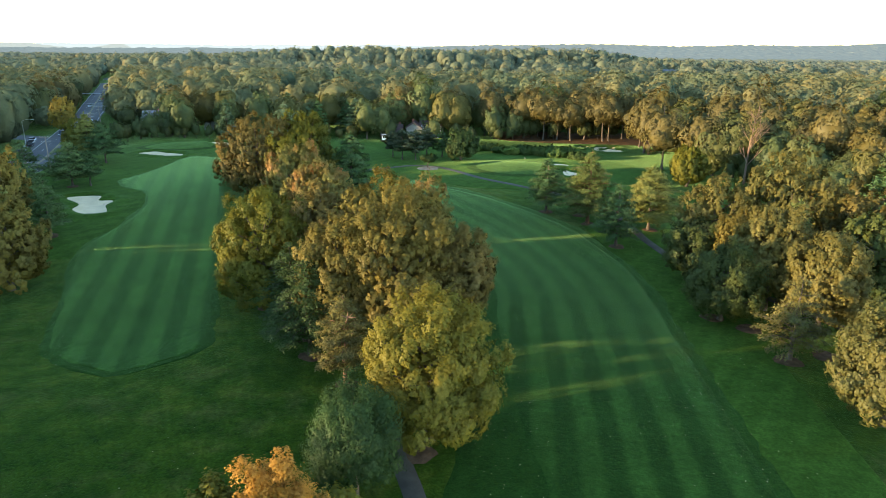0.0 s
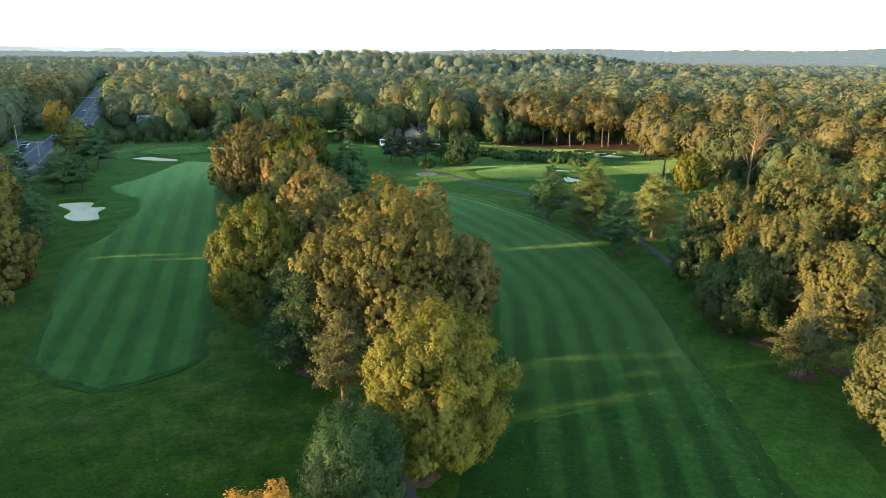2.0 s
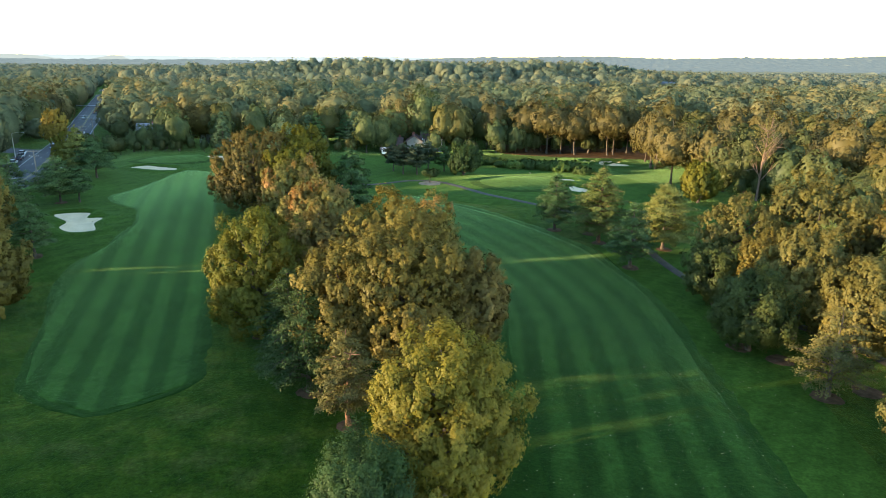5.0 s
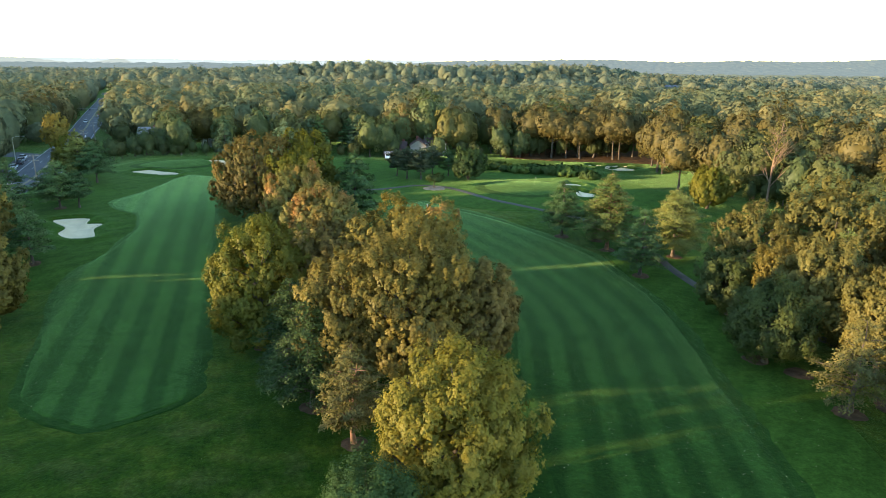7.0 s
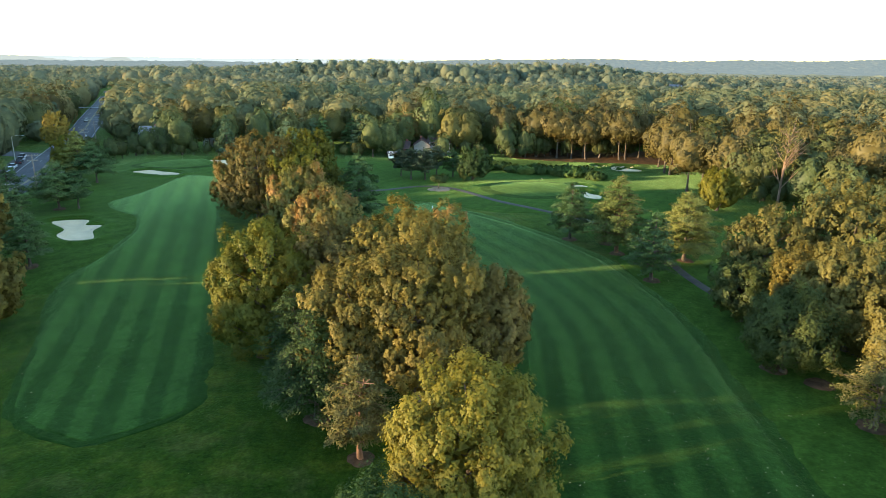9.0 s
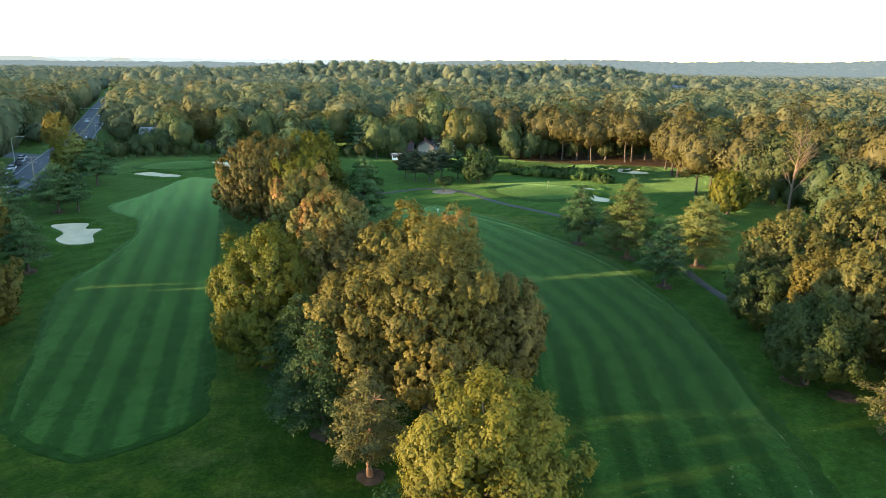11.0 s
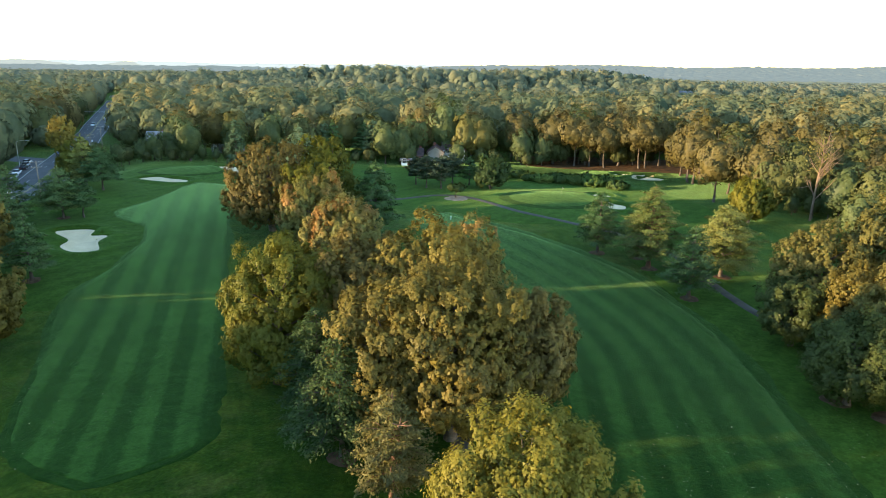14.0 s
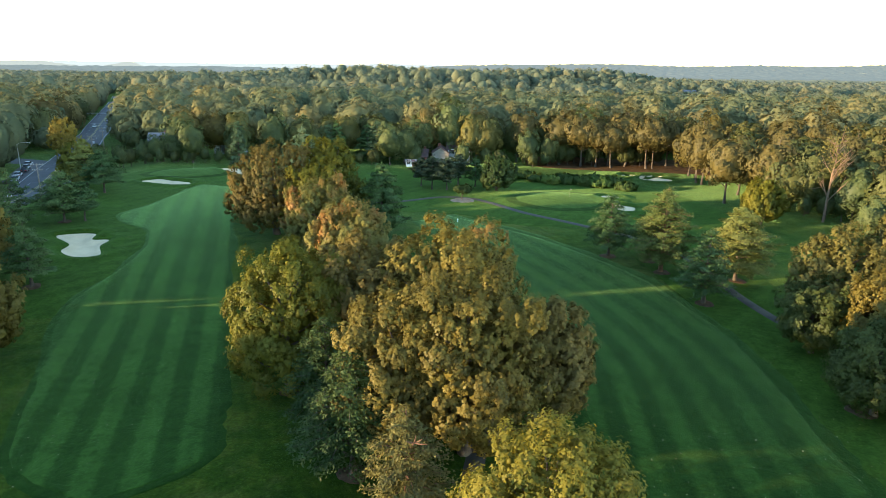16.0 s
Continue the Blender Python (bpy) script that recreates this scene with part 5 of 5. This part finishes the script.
wood_rng = np.random.default_rng(5)
near = scattered(wood_rng, -420, 460, 90, 480, 10.4, lambda x, y: in_view(x, y) & clear_ground(x, y))
gaps = np.sin(near[:, 0] * 0.045 + 1) * np.sin(near[:, 1] * 0.05) > 0.78
near = near[~(gaps & (near[:, 1] > 300))]
hh = wood_rng.uniform(9, 21, len(near))
rr = np.clip(hh * wood_rng.uniform(0.34, 0.5, len(near)), 4.2, 8.6)
front = near[:, 1] < 330
wood_stuff("nearer_woods", "mixed green, gold and brown autumn woodland with dense crowns", near[front], hh[front], rr[front], 420, 1.15, 6, 0.0, 24, 1)
wood_stuff("nearer_woods", "green and gold autumn woodland behind the course", near[~front], hh[~front], rr[~front], 300, 1.15, 16, -0.05, 20, 1, inside_=0.68)
# Out of view: woods added as a sun screen, heights set by the shade wanted.
beside = scattered(wood_rng, -215, -98, -70, 190, 9.0, lambda x, y: ((y < 118) | (x < -138 - 0.35 * np.maximum(y - 150, 0))) & off_road(x, y, 9.0))
cc = cross_sun(beside[:, 0], beside[:, 1])
hh = np.where(np.abs(cc - 93.5) < 6.0, 11.0, wood_rng.uniform(15, 20, len(beside)))
hh = np.where((cc > 125) & (beside[:, 0] < -128), hh + 5.0, hh)
beside = np.column_stack((beside[:, 0], beside_gaps(beside[:, 0], beside[:, 1], hh * 0.36)))
clear_ = np.min([np.abs(cross_sun(beside[:, 0], beside[:, 1]) - c0) - w for c0, w, _ in SUN_GAPS], axis=0) > 0.85 * 0.36 * hh
beside, hh = beside[clear_], hh[clear_]
wood_stuff("roadside_woods", "unseen dense mixed woodland added to shade the fairways", beside, hh, hh * 0.36, 230, 1.2, 9, 0.0, 20, 1)
middle = scattered(wood_rng, -760, 820, 480, 960, 11.8, lambda x, y: in_view(x, y) & off_road(x, y) & by_houses(x, y))
gaps = np.sin(middle[:, 0] * 0.03 + 1) * np.sin(middle[:, 1] * 0.04) > 0.8
middle = middle[~gaps]
hh = wood_rng.uniform(8, 19, len(middle)) + 4 * np.sin(middle[:, 0] * 0.021 + 2) * np.sin(middle[:, 1] * 0.027) + 4 * (wood_rng.random(len(middle)) < 0.08) * (middle[:, 1] < 760)
wood_stuff("middle_woods", "mixed autumn woodland on a long low rise", middle, hh, np.clip(hh * wood_rng.uniform(0.36, 0.52, len(middle)), 4.0, 8.5), 64, 1.7, 7, -0.1, 14, 1, leaves=HAZED_WOODS, inside_=0.72, relief=0.4)
far = scattered(wood_rng, -1350, 1350, 960, 1560, 17.0, in_view)
hh = wood_rng.uniform(12, 20, len(far))
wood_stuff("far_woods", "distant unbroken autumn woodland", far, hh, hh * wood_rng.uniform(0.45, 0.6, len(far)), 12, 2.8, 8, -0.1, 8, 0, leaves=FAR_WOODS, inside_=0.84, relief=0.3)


def distant_rise(name, label, y, x0, x1, crest, material, seed, soft_end=0.35, step=14.0):
    """A wooded rise on the horizon, with the uneven line of its crowns."""
    rng = np.random.default_rng(seed)
    x = np.arange(x0, x1, step)
    u = (x - x0) / (x1 - x0)
    z = crest * np.sin(np.pi * np.clip(u, 0.0, 1.0)) ** soft_end * (1 + 0.12 * np.sin(x * 0.0031 + seed) + 0.07 * np.sin(x * 0.009 + 2 * seed))
    z = z + rng.normal(0, 0.9, len(x))
    k = np.linspace(0, 1, 14)
    v = np.stack((np.repeat(x[:, None], 14, 1), y - 420 * (1 - k)[None, :] + rng.normal(0, 10, (len(x), 14)), -12 + (z[:, None] + 12) * (k[None, :] ** 0.8) + rng.normal(0, 1.2, (len(x), 14)) * k[None, :]), -1)
    tagged(mesh_object(name, v.reshape(-1, 3), grid_faces(len(x), 14), material, None, False), label, "distant hills", "", "structure")


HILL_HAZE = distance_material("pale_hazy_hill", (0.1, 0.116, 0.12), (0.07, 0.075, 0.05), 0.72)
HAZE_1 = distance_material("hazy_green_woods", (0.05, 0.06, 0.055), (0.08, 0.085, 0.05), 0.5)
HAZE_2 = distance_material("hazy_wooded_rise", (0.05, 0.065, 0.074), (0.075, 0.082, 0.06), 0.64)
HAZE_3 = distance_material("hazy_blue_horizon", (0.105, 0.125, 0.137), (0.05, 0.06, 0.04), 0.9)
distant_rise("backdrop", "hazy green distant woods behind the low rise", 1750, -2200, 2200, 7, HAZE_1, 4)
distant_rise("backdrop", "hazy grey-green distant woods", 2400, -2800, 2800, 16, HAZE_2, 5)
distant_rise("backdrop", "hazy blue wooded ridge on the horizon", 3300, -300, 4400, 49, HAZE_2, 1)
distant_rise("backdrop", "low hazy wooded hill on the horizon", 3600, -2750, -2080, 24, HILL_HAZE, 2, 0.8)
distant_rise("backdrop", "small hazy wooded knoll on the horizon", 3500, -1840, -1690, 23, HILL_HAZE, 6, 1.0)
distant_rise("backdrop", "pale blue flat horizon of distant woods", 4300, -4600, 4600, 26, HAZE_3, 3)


# ---- buildings, vehicles and fittings ----
def at_ground(x, y):
    return float(ground_height(np.array([x]), np.array([y]))[0])


def block(bm, x0, x1, y0, y1, z0, z1, bevel=0.0):
    r = bmesh.ops.create_cube(bm, size=1.0, matrix=Matrix.LocRotScale(((x0 + x1) / 2, (y0 + y1) / 2, (z0 + z1) / 2), None, (x1 - x0, y1 - y0, z1 - z0)))
    if bevel:
        edges = list({e for v in r["verts"] for e in v.link_edges})
        bmesh.ops.bevel(bm, geom=edges, offset=bevel, segments=2, affect="EDGES", profile=0.5)


def box_part(name, parent, material, x0, x1, y0, y1, z0, z1, bevel=0.0, label=""):
    bm = bmesh.new()
    block(bm, x0, x1, y0, y1, z0, z1, bevel)
    return part(name, bm, material, parent, label)


def rod(name, parent, material, points, radii, sides=8, label=""):
    v, f = tube(points, radii, sides)
    ob = mesh_object(name, v, f, material, parent)
    return tagged(ob, label)


def gable_roof(parent, w, d, z, rise, material, over=0.45, thick=0.22):
    """A pitched roof whose ridge runs along x, with real thickness and eaves."""
    bm = bmesh.new()
    a, b = w / 2 + over, d / 2 + over
    drop = rise * over / (d / 2)
    prof = [(-b, z - drop), (0, z + rise), (b, z - drop), (b, z - drop + thick), (0, z + rise + thick * 1.2), (-b, z - drop + thick)]
    rows = [[bm.verts.new((s * a, y, h)) for y, h in prof] for s in (-1, 1)]
    for i in range(6):
        j = (i + 1) % 6
        bm.faces.new((rows[0][i], rows[0][j], rows[1][j], rows[1][i]))
    for r in (rows[0], rows[1]):
        bm.faces.new((r[0], r[1], r[4], r[5]))
        bm.faces.new((r[1], r[2], r[3], r[4]))
    bmesh.ops.recalc_face_normals(bm, faces=bm.faces)
    return part("roof", bm, material, parent)


def gable_wall(parent, w, d, z, rise, material):
    bm = bmesh.new()
    prof = [(-d / 2, -0.6), (d / 2, -0.6), (d / 2, z), (0, z + rise), (-d / 2, z)]
    rows = [[bm.verts.new((s * w / 2, y, h)) for y, h in prof] for s in (-1, 1)]
    for i in range(5):
        j = (i + 1) % 5
        bm.faces.new((rows[0][i], rows[0][j], rows[1][j], rows[1][i]))
    bm.faces.new(rows[0])
    bm.faces.new(rows[1])
    bmesh.ops.recalc_face_normals(bm, faces=bm.faces)
    return part("wall", bm, material, parent)


def house_window(parent, x, y, z, w=1.1, h=1.4, along_x=True):
    """A frame proud of the wall with a pane set back in it."""
    bm = bmesh.new()
    if along_x:
        for q in ((-w / 2 - 0.1, w / 2 + 0.1, h / 2, h / 2 + 0.1), (-w / 2 - 0.1, w / 2 + 0.1, -h / 2 - 0.1, -h / 2), (-w / 2 - 0.1, -w / 2, -h / 2, h / 2), (w / 2, w / 2 + 0.1, -h / 2, h / 2), (-0.03, 0.03, -h / 2, h / 2)):
            block(bm, x + q[0], x + q[1], y - 0.09, y + 0.02, z + q[2], z + q[3])
        f = part("window", bm, WHITE, parent)
        box_part("pane", f, WINDOW, x - w / 2, x + w / 2, y - 0.04, y + 0.01, z - h / 2, z + h / 2)
    else:
        for q in ((-w / 2 - 0.1, w / 2 + 0.1, h / 2, h / 2 + 0.1), (-w / 2 - 0.1, w / 2 + 0.1, -h / 2 - 0.1, -h / 2), (-w / 2 - 0.1, -w / 2, -h / 2, h / 2), (w / 2, w / 2 + 0.1, -h / 2, h / 2), (-0.03, 0.03, -h / 2, h / 2)):
            block(bm, x - 0.02, x + 0.09, y + q[0], y + q[1], z + q[2], z + q[3])
        f = part("window", bm, WHITE, parent)
        box_part("pane", f, WINDOW, x - 0.01, x + 0.04, y - w / 2, y + w / 2, z - h / 2, z + h / 2)


def house(label, x, y, turn, w, d, z, rise, wall, roof, storeys=2, chimney=True):
    e = new("house")
    e.matrix_basis = pose(x, y, at_ground(x, y), 0, 0, turn)
    tagged(e, label, "house")
    gable_wall(e, w, d, z, rise, wall)
    r = gable_roof(e, w, d, z, rise, roof)
    n = max(2, int(w / 2.8))
    for s in range(storeys):
        for i in range(n):
            if s == 0 and i == n // 2:
                continue
            house_window(e, -w / 2 + (i + 0.5) * w / n, -d / 2, 1.5 + 2.7 * s)
        for sgn in (1,):
            house_window(e, w / 2, 0, 1.5 + 2.7 * s, along_x=False)
    door = box_part("door", e, BRICK_RED, -w / 2 + (n // 2 + 0.5) * w / n - 0.5, -w / 2 + (n // 2 + 0.5) * w / n + 0.5, -d / 2 - 0.07, -d / 2 + 0.03, 0, 2.1)
    if chimney:
        box_part("chimney", r, BRICK_RED, w * 0.22, w * 0.22 + 0.8, 0.2, 1.0, z + rise * 0.4, z + rise + 0.9)
    return e


h = house("two-storey house with cream walls and brown-red roof among trees", -16.5, 243.5, 90, 7.0, 5.4, 4.2, 1.7, SIDING, RED_SHINGLE)
house("blue-grey wing of a house among trees", -10.5, 245.5, 0, 7.5, 7.0, 4.8, 2.0, GREY_SIDING, RED_SHINGLE, 2, False)
house("low brick house wing with brown-red roof", -23.4, 244.0, 0, 4.6, 7.0, 3.0, 1.9, BRICK_RED, RED_SHINGLE, 1)
house("small white garden shed at the wood edge", -26.3, 237.5, 10, 3.2, 2.2, 1.7, 0.4, WHITE, SHINGLE, 1, False)
house("pale house with a grey roof behind low trees", -122, 262, 12, 7.0, 8.0, 5.4, 2.4, GREY_SIDING, SHINGLE)
house("pale shaded house behind the far green", -92, 252, -8, 9.0, 7.5, 5.4, 2.2, GREY_SIDING, SHINGLE)
for i, (hx, hy) in enumerate(HOUSES):
    if (hx, hy) == (-122, 262):
        continue
    wall_, roof_ = ((WHITE, SHINGLE), (GREY_SIDING, SHINGLE), (SIDING, RED_SHINGLE), (WHITE, SHINGLE))[i % 4]
    house(("white", "blue-grey", "cream", "white")[i % 4] + " house with a pitched roof among distant trees", hx, hy, (10, -35, 70, 25, -60)[i % 5], 13.0, 9.0, 6.6, 3.4, wall_, roof_)


def car(label, x, y, turn, paint, lift=0.16):
    e = new("car")
    e.matrix_basis = pose(x, y, at_ground(x, y) + lift, 0, 0, turn)
    tagged(e, label, "car", "cars by the road")
    bm = bmesh.new()
    block(bm, -2.25, 2.25, -0.9, 0.9, 0.28, 0.92, 0.14)
    part("body", bm, paint, e)
    bm = bmesh.new()
    prof = ((-1.75, 0.9), (-1.15, 1.48), (0.55, 1.5), (1.25, 0.92))
    rows = [[bm.verts.new((px_, s * (0.82 if pz < 1.2 else 0.66), pz)) for px_, pz in prof] for s in (-1, 1)]
    for i in range(4):
        j = (i + 1) % 4
        bm.faces.new((rows[0][i], rows[0][j], rows[1][j], rows[1][i]))
    bm.faces.new(rows[0])
    bm.faces.new(rows[1])
    bmesh.ops.recalc_face_normals(bm, faces=bm.faces)
    cabin = part("cabin", bm, WINDOW, e, "dark glass cabin")
    box_part("roof", cabin, paint, -1.1, 0.5, -0.64, 0.64, 1.49, 1.54, 0.02)
    for sx in (-1.4, 1.4):
        for sy in (-0.86, 0.86):
            bm = bmesh.new()
            bmesh.ops.create_cone(bm, cap_ends=True, segments=16, radius1=0.33, radius2=0.33, depth=0.22, matrix=pose(sx, sy, 0.33, 90, 0, 0))
            wheel = part("wheel", bm, RUBBER, e)
            bm = bmesh.new()
            bmesh.ops.create_cone(bm, cap_ends=True, segments=12, radius1=0.19, radius2=0.19, depth=0.24, matrix=pose(sx, sy, 0.33, 90, 0, 0))
            part("rim", bm, METAL, wheel)
    for sy in (-0.6, 0.6):
        box_part("headlight", e, WHITE, 2.2, 2.28, sy - 0.18, sy + 0.18, 0.62, 0.76, 0.02)
        box_part("tail_light", e, CARS[3], -2.28, -2.2, sy - 0.18, sy + 0.18, 0.64, 0.78, 0.02)
    return e


car("silver car parked beside the main road", -137.5, 202.0, 114, CARS[0])
car("white car parked beside the main road", -140.8, 208.2, 114, CARS[1])
car("black car parked beside the main road", -144.2, 216.5, 114, CARS[2])
car("silver car parked close to the junction", -147.5, 222.5, 114, CARS[0])
car("white car waiting at the junction", -151.0, 228.5, 110, CARS[1])
car("dark blue car on the main road", ROAD_AT(246) - 3.0, 246.0, 294, CARS[4], 0.2)
car("white car on the main road", ROAD_AT(356) - 1.5, 356.0, 294, CARS[1], 0.2)
car("silver car near the traffic signal", ROAD_AT(398) + 2.5, 398.0, 114, CARS[0], 0.2)
car("red car near the traffic signal", ROAD_AT(412) + 2.5, 412.0, 114, CARS[3], 0.2)


def street_lamp(x, y, H, turn):
    e = new("street_lamp")
    e.matrix_basis = pose(x, y, at_ground(x, y), 0, 0, turn)
    tagged(e, "grey metal street lamp with a curved arm", "street lamp")
    rod("pole", e, METAL, [(0, 0, -0.2), (0, 0, H * 0.5), (0, 0, H)], (0.13, 0.11, 0.08))
    rod("arm", e, METAL, [(0, 0, H - 0.1), (0.9, 0, H + 0.35), (2.4, 0, H + 0.55), (3.2, 0, H + 0.5)], (0.07, 0.06, 0.05, 0.05))
    box_part("lamp_head", e, METAL, 2.9, 3.8, -0.16, 0.16, H + 0.4, H + 0.56, 0.05)
    box_part("base_plate", e, METAL, -0.25, 0.25, -0.25, 0.25, 0.0, 0.05)


street_lamp(-147.5, 219.5, 8.3, 10)

POLES = [(-94.4, 137.4), (-106.6, 166.4), (-116.6, 192.6), (-126.7, 219.0), (-139.4, 247.0), (-151.0, 275.0)]
pole_top = []
for i, (x, y) in enumerate(POLES):
    H = 8.6
    e = new("utility_pole")
    e.matrix_basis = pose(x, y, at_ground(x, y), 0, 0, 22)
    tagged(e, "wooden utility pole with crossarms and insulators", "utility pole", "utility poles along the road")
    rod("pole", e, POLE_WOOD, [(0, 0, -0.3), (0, 0, H * 0.5), (0, 0, H)], (0.17, 0.15, 0.12))
    for z, w in ((H - 0.3, 1.4), (H - 1.5, 1.1)):
        arm = box_part("crossarm", e, POLE_WOOD, -w, w, -0.07, 0.07, z - 0.07, z + 0.07, 0.01)
        for k in (-0.9, -0.45, 0.45, 0.9):
            rod("insulator", arm, METAL, [(k * w, 0, z + 0.07), (k * w, 0, z + 0.18), (k * w, 0, z + 0.26)], (0.05, 0.07, 0.03), 6)
    if i in (2, 4):
        rod("transformer", e, METAL, [(0.42, 0, H - 3.1), (0.42, 0, H - 2.9), (0.42, 0, H - 2.2), (0.42, 0, H - 2.1)], (0.1, 0.26, 0.26, 0.1), 12, "grey transformer can")
    pole_top.append(np.array((x, y, at_ground(x, y) + H)))
for a, b in zip(pole_top, pole_top[1:]):
    across = np.array((0.927, 0.375, 0))
    for k, dz in ((-1.25, 0.0), (0.6, 0.0), (1.25, 0.0), (-1.0, -1.2), (1.0, -1.2)):
        p = [a + (b - a) * s + across * k + np.array((0, 0, dz - 1.6 * s * (1 - s))) for s in np.linspace(0, 1, 9)]
        v, f = tube(p, np.full(9, 0.022), 4)
        tagged(mesh_object("power_line", v, f, WIRE), "thin sagging power line between wooden poles", "power line", "power lines along the road")


def signal_mast(x, y, turn, span):
    e = new("traffic_signal")
    e.matrix_basis = pose(x, y, at_ground(x, y), 0, 0, turn)
    tagged(e, "traffic signals on a mast arm across the road", "traffic signal")
    rod("pole", e, METAL, [(0, 0, -0.2), (0, 0, 3), (0, 0, 6.4)], (0.17, 0.15, 0.12))
    rod("arm", e, METAL, [(0, 0, 5.9), (span * 0.5, 0, 6.2), (span, 0, 6.3)], (0.13, 0.1, 0.06))
    for k in (0.35, 0.62, 0.88):
        head = box_part("signal_head", e, RUBBER, span * k - 0.2, span * k + 0.2, -0.3, -0.05, 5.4, 6.5, 0.03)
        rod("red_lamp", head, RED_LIGHT, [(span * k, -0.3, 6.25), (span * k, -0.33, 6.25)], (0.13, 0.12), 10, "lit red lamp")


signal_mast(ROAD_AT(374) + 8.5, 378.0, 203, 15.0)


def flagstick(x, y):
    e = new("golf_flag")
    e.location = (x, y, at_ground(x, y) + 0.12)
    tagged(e, "thin golf flagstick with a small pale flag", "golf flag", "flags on the greens")
    rod("stick", e, CLOTH, [(0, 0, -0.1), (0, 0, 1.1), (0, 0, 2.2)], (0.014, 0.012, 0.01), 6)
    v = [(0.02 + 0.36 * i / 6, 0.05 * math.sin(i * 1.1), 2.18 - j * 0.26 - 0.03 * i) for i in range(7) for j in (0, 1)]
    v2 = [(a, b + 0.015, c) for a, b, c in v]
    q = grid_faces(7, 2)
    mesh_object("flag", np.array(v + v2), np.concatenate((q, q[:, ::-1] + 14)), CLOTH, e)


flagstick(-87.8, 208.5)
flagstick(18.5, 184.0)


def marker_post(x, y):
    e = new("marker_post")
    e.location = (x, y, at_ground(x, y))
    tagged(e, "small white marker post on the grass", "marker post")
    rod("post", e, WHITE, [(0, 0, -0.1), (0, 0, 0.4), (0, 0, 0.7)], (0.05, 0.045, 0.04), 8)
    box_part("plate", e, WHITE, -0.12, 0.12, -0.03, 0.03, 0.6, 0.85, 0.015)


for px_, py_ in ((-9.4, 160.0),):
    marker_post(px_, py_)

# the bare forked limb on the brown pine
limb_tree = [o for o in bpy.data.objects if o.get("label", "") == "brown-needled pine with a bare broken limb"][0]
limb = [tube([(0, 0, 7.4), (0.5, -1.2, 8.2), (0.8, -2.2, 9.2)], (0.12, 0.1, 0.06), 6)]
for dx, dz in ((-0.5, 0.3), (0.5, 0.5), (0.1, 0.8), (0.8, 0.1)):
    limb.append(tube([(0.75, -2.0, 9.0), (0.8 + dx * 0.6, -2.4, 9.1 + dz * 0.5), (0.8 + dx * 1.2, -2.6, 9.2 + dz)], (0.07, 0.05, 0.02), 5))
lv, lf = joined(limb)
tagged(mesh_object("bare_limb", lv, lf, RED_BARK, limb_tree), "reddish bare forked limb")

# ---- fallen leaves and clippings on the turf ----
LITTER = plain("pale_fallen_leaves", (0.2, 0.16, 0.06), (0.42, 0.37, 0.22), 0.4, 0.9)
lit_rng = np.random.default_rng(91)
m = 1900
lx = np.where(lit_rng.random(m) < 0.62, lit_rng.uniform(2, 36, m), lit_rng.uniform(-62, -6, m))
ly = 36 + 95 * lit_rng.random(m) ** 1.2
clump = np.sin(lx * 0.21 + 2) * np.sin(ly * 0.13 + 1) + np.sin(lx * 0.07 - ly * 0.09)
ok = clump + lit_rng.normal(0, 0.6, m) > 0.35
lx, ly = lx[ok], ly[ok]
lz = ground_height(lx, ly) + 0.15
v, f = leaf_quads(lit_rng, np.stack((lx, ly, lz), -1), np.array((0, 0, 1.0)) + lit_rng.normal(0, 0.25, (len(lx), 3)), 0.13, 0.7)
tagged(mesh_object("fallen_leaves", v, f, LITTER, None, False), "pale fallen leaves scattered over the turf", "leaves", "", "stuff")
